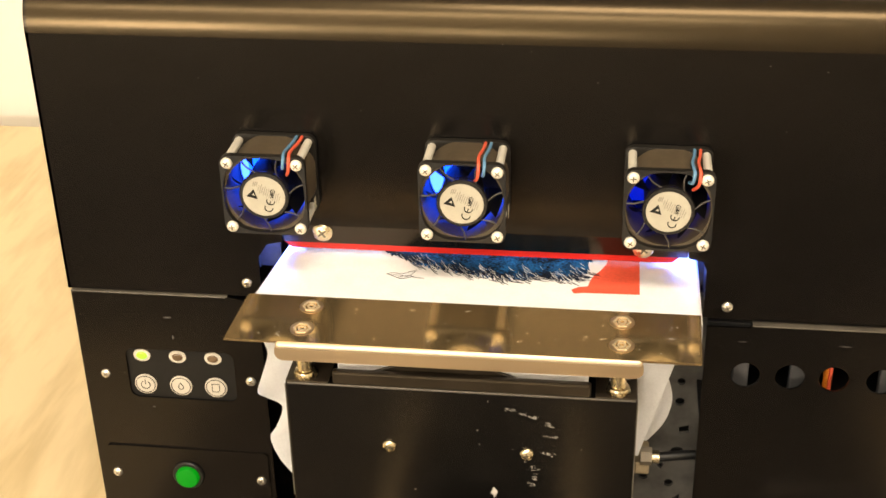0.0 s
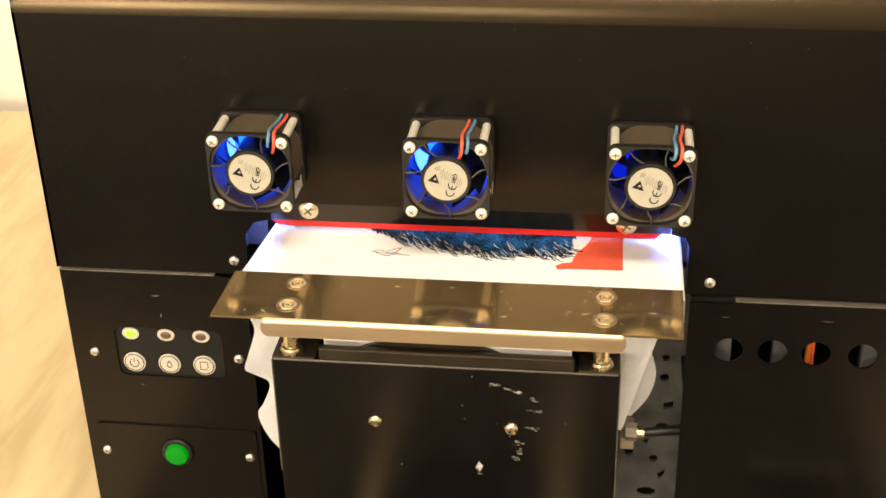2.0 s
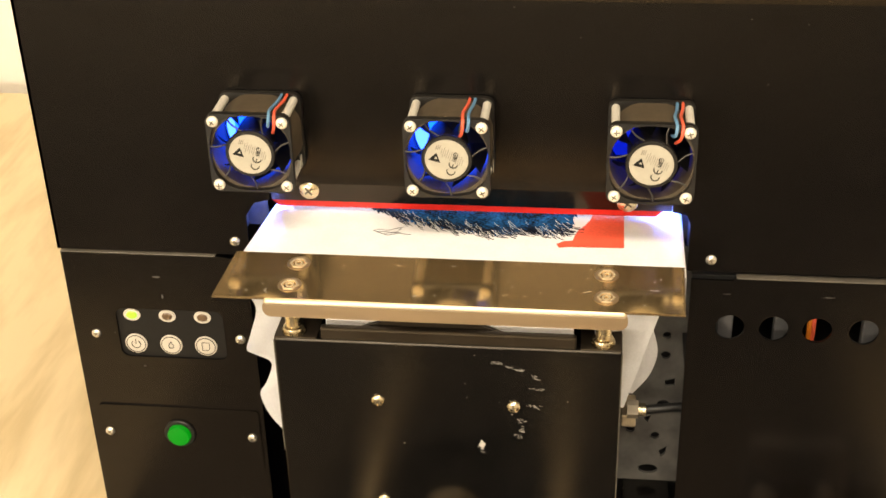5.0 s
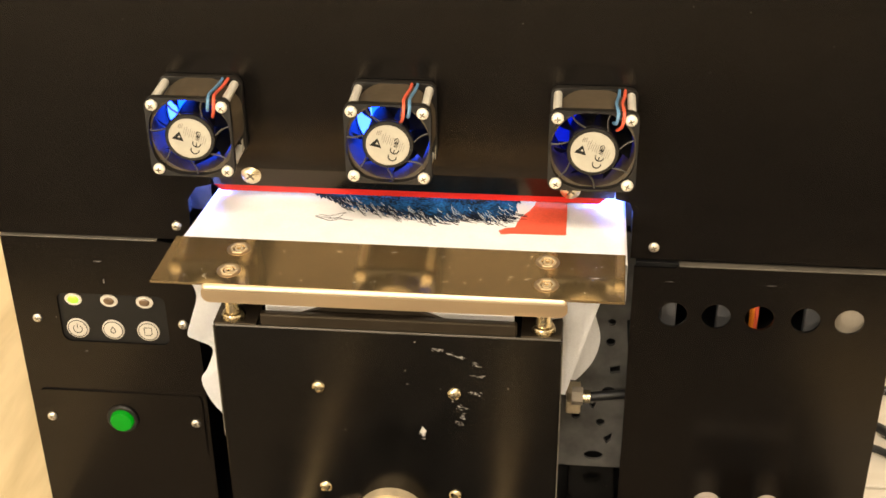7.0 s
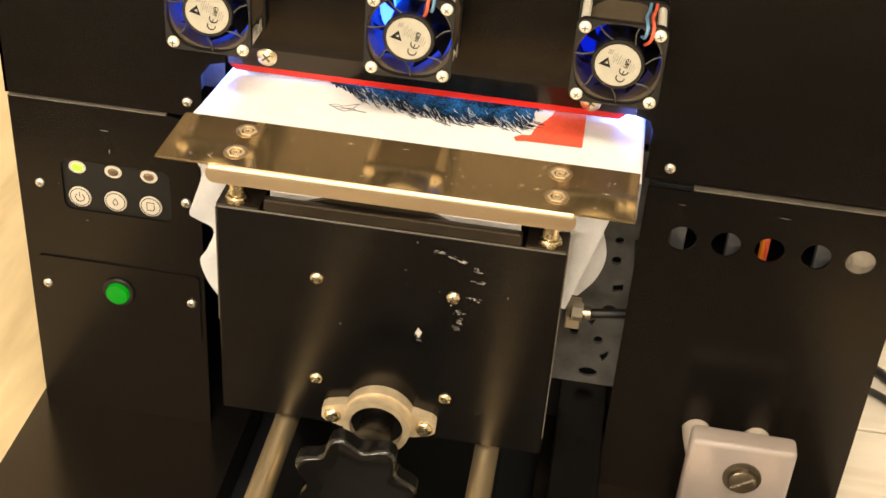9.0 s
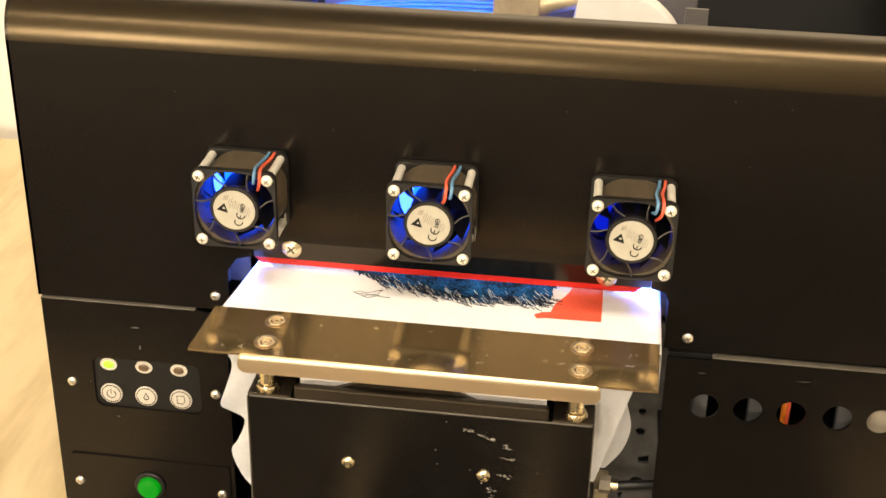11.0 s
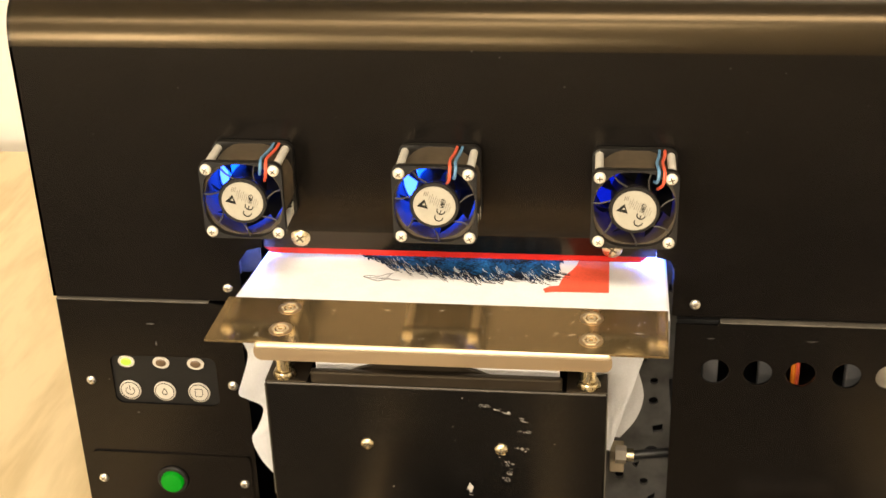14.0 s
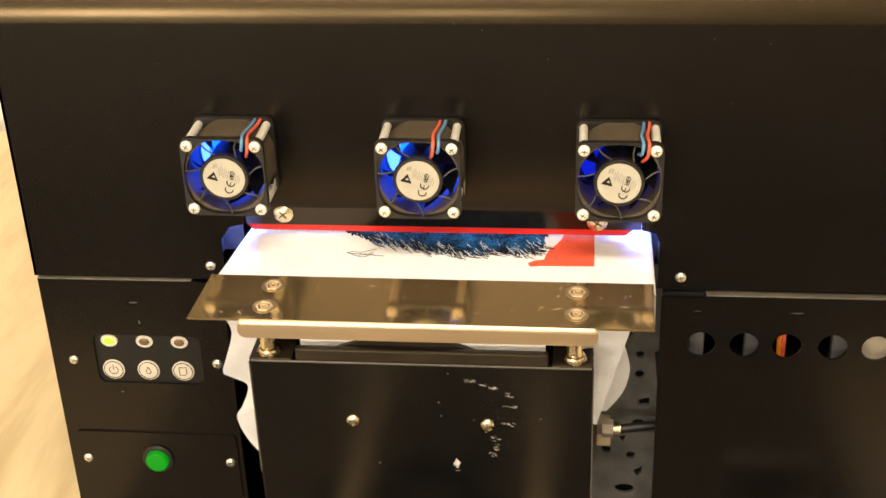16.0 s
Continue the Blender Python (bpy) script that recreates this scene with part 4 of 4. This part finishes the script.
# ---- rails, reservoir and hoses in front ----
def rail(x):
    r = thing("guide_rail", (x, -15, BASE), "polished steel guide rod along the base tray", "rail", "guide rods in front of the platen")
    part("rod", lathe([(0, 0.64), (33, 0.64)], (x, 5.0, -22.35), (0, -1, 0), 28), ROD, r, smooth=True)
    part("channel", box(x - 0.45, x + 0.45, -28, 6.0, -32.36, -22.6, 0.08), INNER, r)


rail(-5.15)
rail(5.55)
PLACE[0] = Matrix.Identity(4)


def reservoir():
    r = thing("fluid_bottle", (18.4, -3.8, BASE), "frosted clear plastic bottle with a slotted screw cap", "bottle")
    b = part("body", box(15.75, 21.1, -4.1, -2.7, BASE, -19.6, 0.30, seg=4), ACRYLIC, r, smooth=True)
    cap = part("slotted_cap", lathe([(0, 0.98), (0.12, 0.98), (0.16, 0.72), (0.42, 0.72), (0.48, 0.64)], (18.63, -4.1, -21.6), (0, -1, 0), 32), CAP, r, smooth=True)
    own = box(-0.66, 0.66, -0.02, 0.04, -0.06, 0.06)
    own.transform(Matrix.Translation((18.63, -4.58, -21.6)) @ Matrix.Rotation(radians(-35), 4, "Y"))
    part("slot", own, CHROME, cap)
    for x, z, r2 in ((16.4, -22.3, 0.75), (19.6, -22.2, 0.68)):
        solid("hose", sweep([(x, 3, z), (x, 0, z), (x + 0.1, -1.4, z + 0.1), (x + 0.3, -2.5, z - 0.1)], r2, 18), HOSE, (x, -1, z), "cream silicone hose from the panel to the bottle", "hose", "hoses at the bottle", smooth=True)


reservoir()


def fitting():
    f = thing("hose_fitting", (9.6, 2.2, -17.6), "brass and cream hose fitting with a dark braided line", "fitting")
    part("nut", lathe([(0, 0.5), (0.6, 0.5)], (8.9, 2.2, -17.3), (1, 0, 0), 6), PALE, f, "cream plastic nut")
    part("collar", lathe([(0, 0.36), (0.4, 0.36)], (9.5, 2.2, -17.3), (1, 0, 0), 18), BRASSY, f, smooth=True)
    part("line", sweep([(9.9, 2.2, -17.3), (11, 2.3, -17.2), (13, 2.6, -17.1)], 0.26), BLACK_WIRE, f, smooth=True)
    part("support", box(8.6, 9.4, 2.0, 4.0, -18.4, -17.6, 0.1), CAST, f)


fitting()


# ---- inside, behind the five holes ----
def behind_holes():
    for x0, x1, y, z0, z1, mat, name, label, cat in (
            (13.15, 13.95, 0.8, -12, -8, GREY_BLOCK, "metal_post", "grey metal post behind the round hole", "post"),
            (16.0, 16.9, 1.0, -13, -9.9, GREY_BLOCK, "metal_block", "grey metal block behind the round hole", "block"),
            (20.35, 21.3, 0.8, -13, -8, GREY_BLOCK, "metal_block", "grey metal block behind the round hole", "block"),
            (21.5, 23.6, 0.7, -13, -8, PALE, "pale_block", "pale plastic block behind the round hole", "block")):
        solid(name, box(x0, x1, y, y + 0.6, z0, z1, 0.08), mat, ((x0 + x1) / 2, y, z0), label, cat)
    w = thing("ribbon_wires", (17.9, 1.2, -13.4), "orange and red wires standing behind a round hole", "wires")
    part("wire", sweep([(17.75, 1.3, -13.4), (17.8, 1.2, -11), (17.7, 1.3, -8)], 0.14), ORANGE, w, smooth=True)
    part("wire", sweep([(17.98, 1.3, -13.4), (18.02, 1.2, -11), (17.95, 1.3, -8)], 0.12), RED_WIRE, w, smooth=True)


behind_holes()


# ---- inside, under the top opening ----
def interior():
    car = thing("rail_plate", (1, 11, -2), "grey painted carriage rail plate", "rail")
    part("web", box(-7.6, 11.9, 10.5, 11.0, -3, 8.0, 0.1), GREY_RAIL, car)
    part("hook", plate([(11.1, 4.0), (13.0, 4.0), (13.0, 7.0), (12.2, 7.0), (12.2, 8.2), (11.1, 8.2)], [], 6.2, 6.4), GREY_RAIL, car)
    k = thing("cover_box", (17, 12, -3), "matt black cover box inside the printer", "box")
    part("body", box(13.0, 22.0, 8.0, 16.5, -3, 3.6, 0.3), INNER, k)
    part("lid", box(12.9, 22.1, 7.9, 16.6, 3.6, 4.0, 0.15), INNER, k)
    m = thing("carriage_motor", (-13.4, 8.5, 4), "small dark motor with a belt pulley", "motor")
    part("body", lathe([(0, 1.5), (2.5, 1.5), (2.6, 1.4)], (-13.4, 10.5, 5.8), (0, -1, 0), 28), PLASTIC, m, smooth=True)
    part("pulley", lathe([(0, 0.9), (0.2, 0.9), (0.25, 0.6), (0.9, 0.6), (0.95, 0.9), (1.1, 0.9)], (-13.3, 7.9, 6.0), (0, -1, 0), 24), CHROME, m, smooth=True)
    part("nut", lathe([(0, 0.3), (0.5, 0.28)], (-14.5, 7.6, 7.0), (0, -1, 0), 12), CHROME, m, smooth=True)
    part("stand", box(-15, -11.8, 10.2, 10.6, -3, 6, 0.1), INNER, m)
    solid("guide_post", box(-9.2, -7.9, 9.0, 10.2, -3, 8.2, 0.1), INNER, (-8.5, 9.6, -3), "dark post beside the rail plate", "post")
    t = thing("ink_tubes", (-3, 8, 6), "bundle of blue ink tubes to the print carriage", "tubes")
    for k in range(6):
        part("tube", sweep([(-9.0, 7.4 + 0.25 * k, 5.9), (-5.5, 7.2 + 0.25 * k, 6.5 + 0.07 * k), (-2, 7.0 + 0.3 * k, 6.75 + 0.11 * k), (1.8, 7.0 + 0.3 * k, 6.7 + 0.15 * k)], 0.10, 8), INK_TUBE, t, smooth=True)
    c = thing("tube_clamp", (3, 8, 6), "bright metal clamp holding the ink tubes", "clamp")
    part("block", box(1.7, 4.0, 6.9, 9.0, 6.5, 8.1, 0.12), CAST, c)
    part("arm", sweep([(3.9, 7.8, 7.4), (5.0, 7.8, 7.7), (6.4, 7.8, 8.0)], 0.5, 12), CAST, c, smooth=True)
    bm = bmesh.new()
    loops = []
    for k in range(13):
        a = math.pi / 2 * k / 12
        loops.append((6.4 + 4.9 * math.sin(a), 5.2 + 3.6 * math.cos(a)))
    outline = [(5.4, 5.2), (6.0, 8.7), *loops[1:]]
    s = thing("white_sleeve", (8.3, 8, 5), "white curved sleeve over the tubes", "sleeve")
    bm = plate(outline, [], 6.9, 8.6)
    bmesh.ops.bevel(bm, geom=[e for e in bm.edges if len(e.link_faces) == 2 and e.calc_face_angle(0) > 0.6], offset=0.25, segments=3, affect="EDGES")
    part("shell", bm, SLEEVE, s, smooth=True)
    u = thing("uv_lamp", (-2, 5, -2), "violet-blue curing lamp inside the printer", "lamp")
    part("housing", box(-12.6, 12.0, 2.9, 8.5, -2.35, 2.2, 0.15), INNER, u)
    for x0, x1, mat in ((-12.4, -6.3, UV), (-4.0, 3.2, UV), (5.6, 11.8, UV_FAINT)):
        part("emitter", box(x0, x1, 2.80, 2.88, -2.3, 2.0, 0.05), mat, u, "glowing blue emitter window")
    # unseen wall added to keep the blue glow off the third fan
    part("added_divider", box(4.2, 4.4, 0.25, 2.88, -2.35, 2.2), INNER, u)
    for x0, x1, z0, z1 in ((-2.75, -1.55, -2.2, -0.7), (0.95, 1.5, -2.2, -1.2), (-12.2, -11.4, -2.2, -0.6), (-9.5, -8.7, -2.2, -1.1)):
        part("diode", box(x0, x1, 2.70, 2.79, z0, z1, 0.04), UV_CORE, u, "bright cyan-blue light diode")


interior()
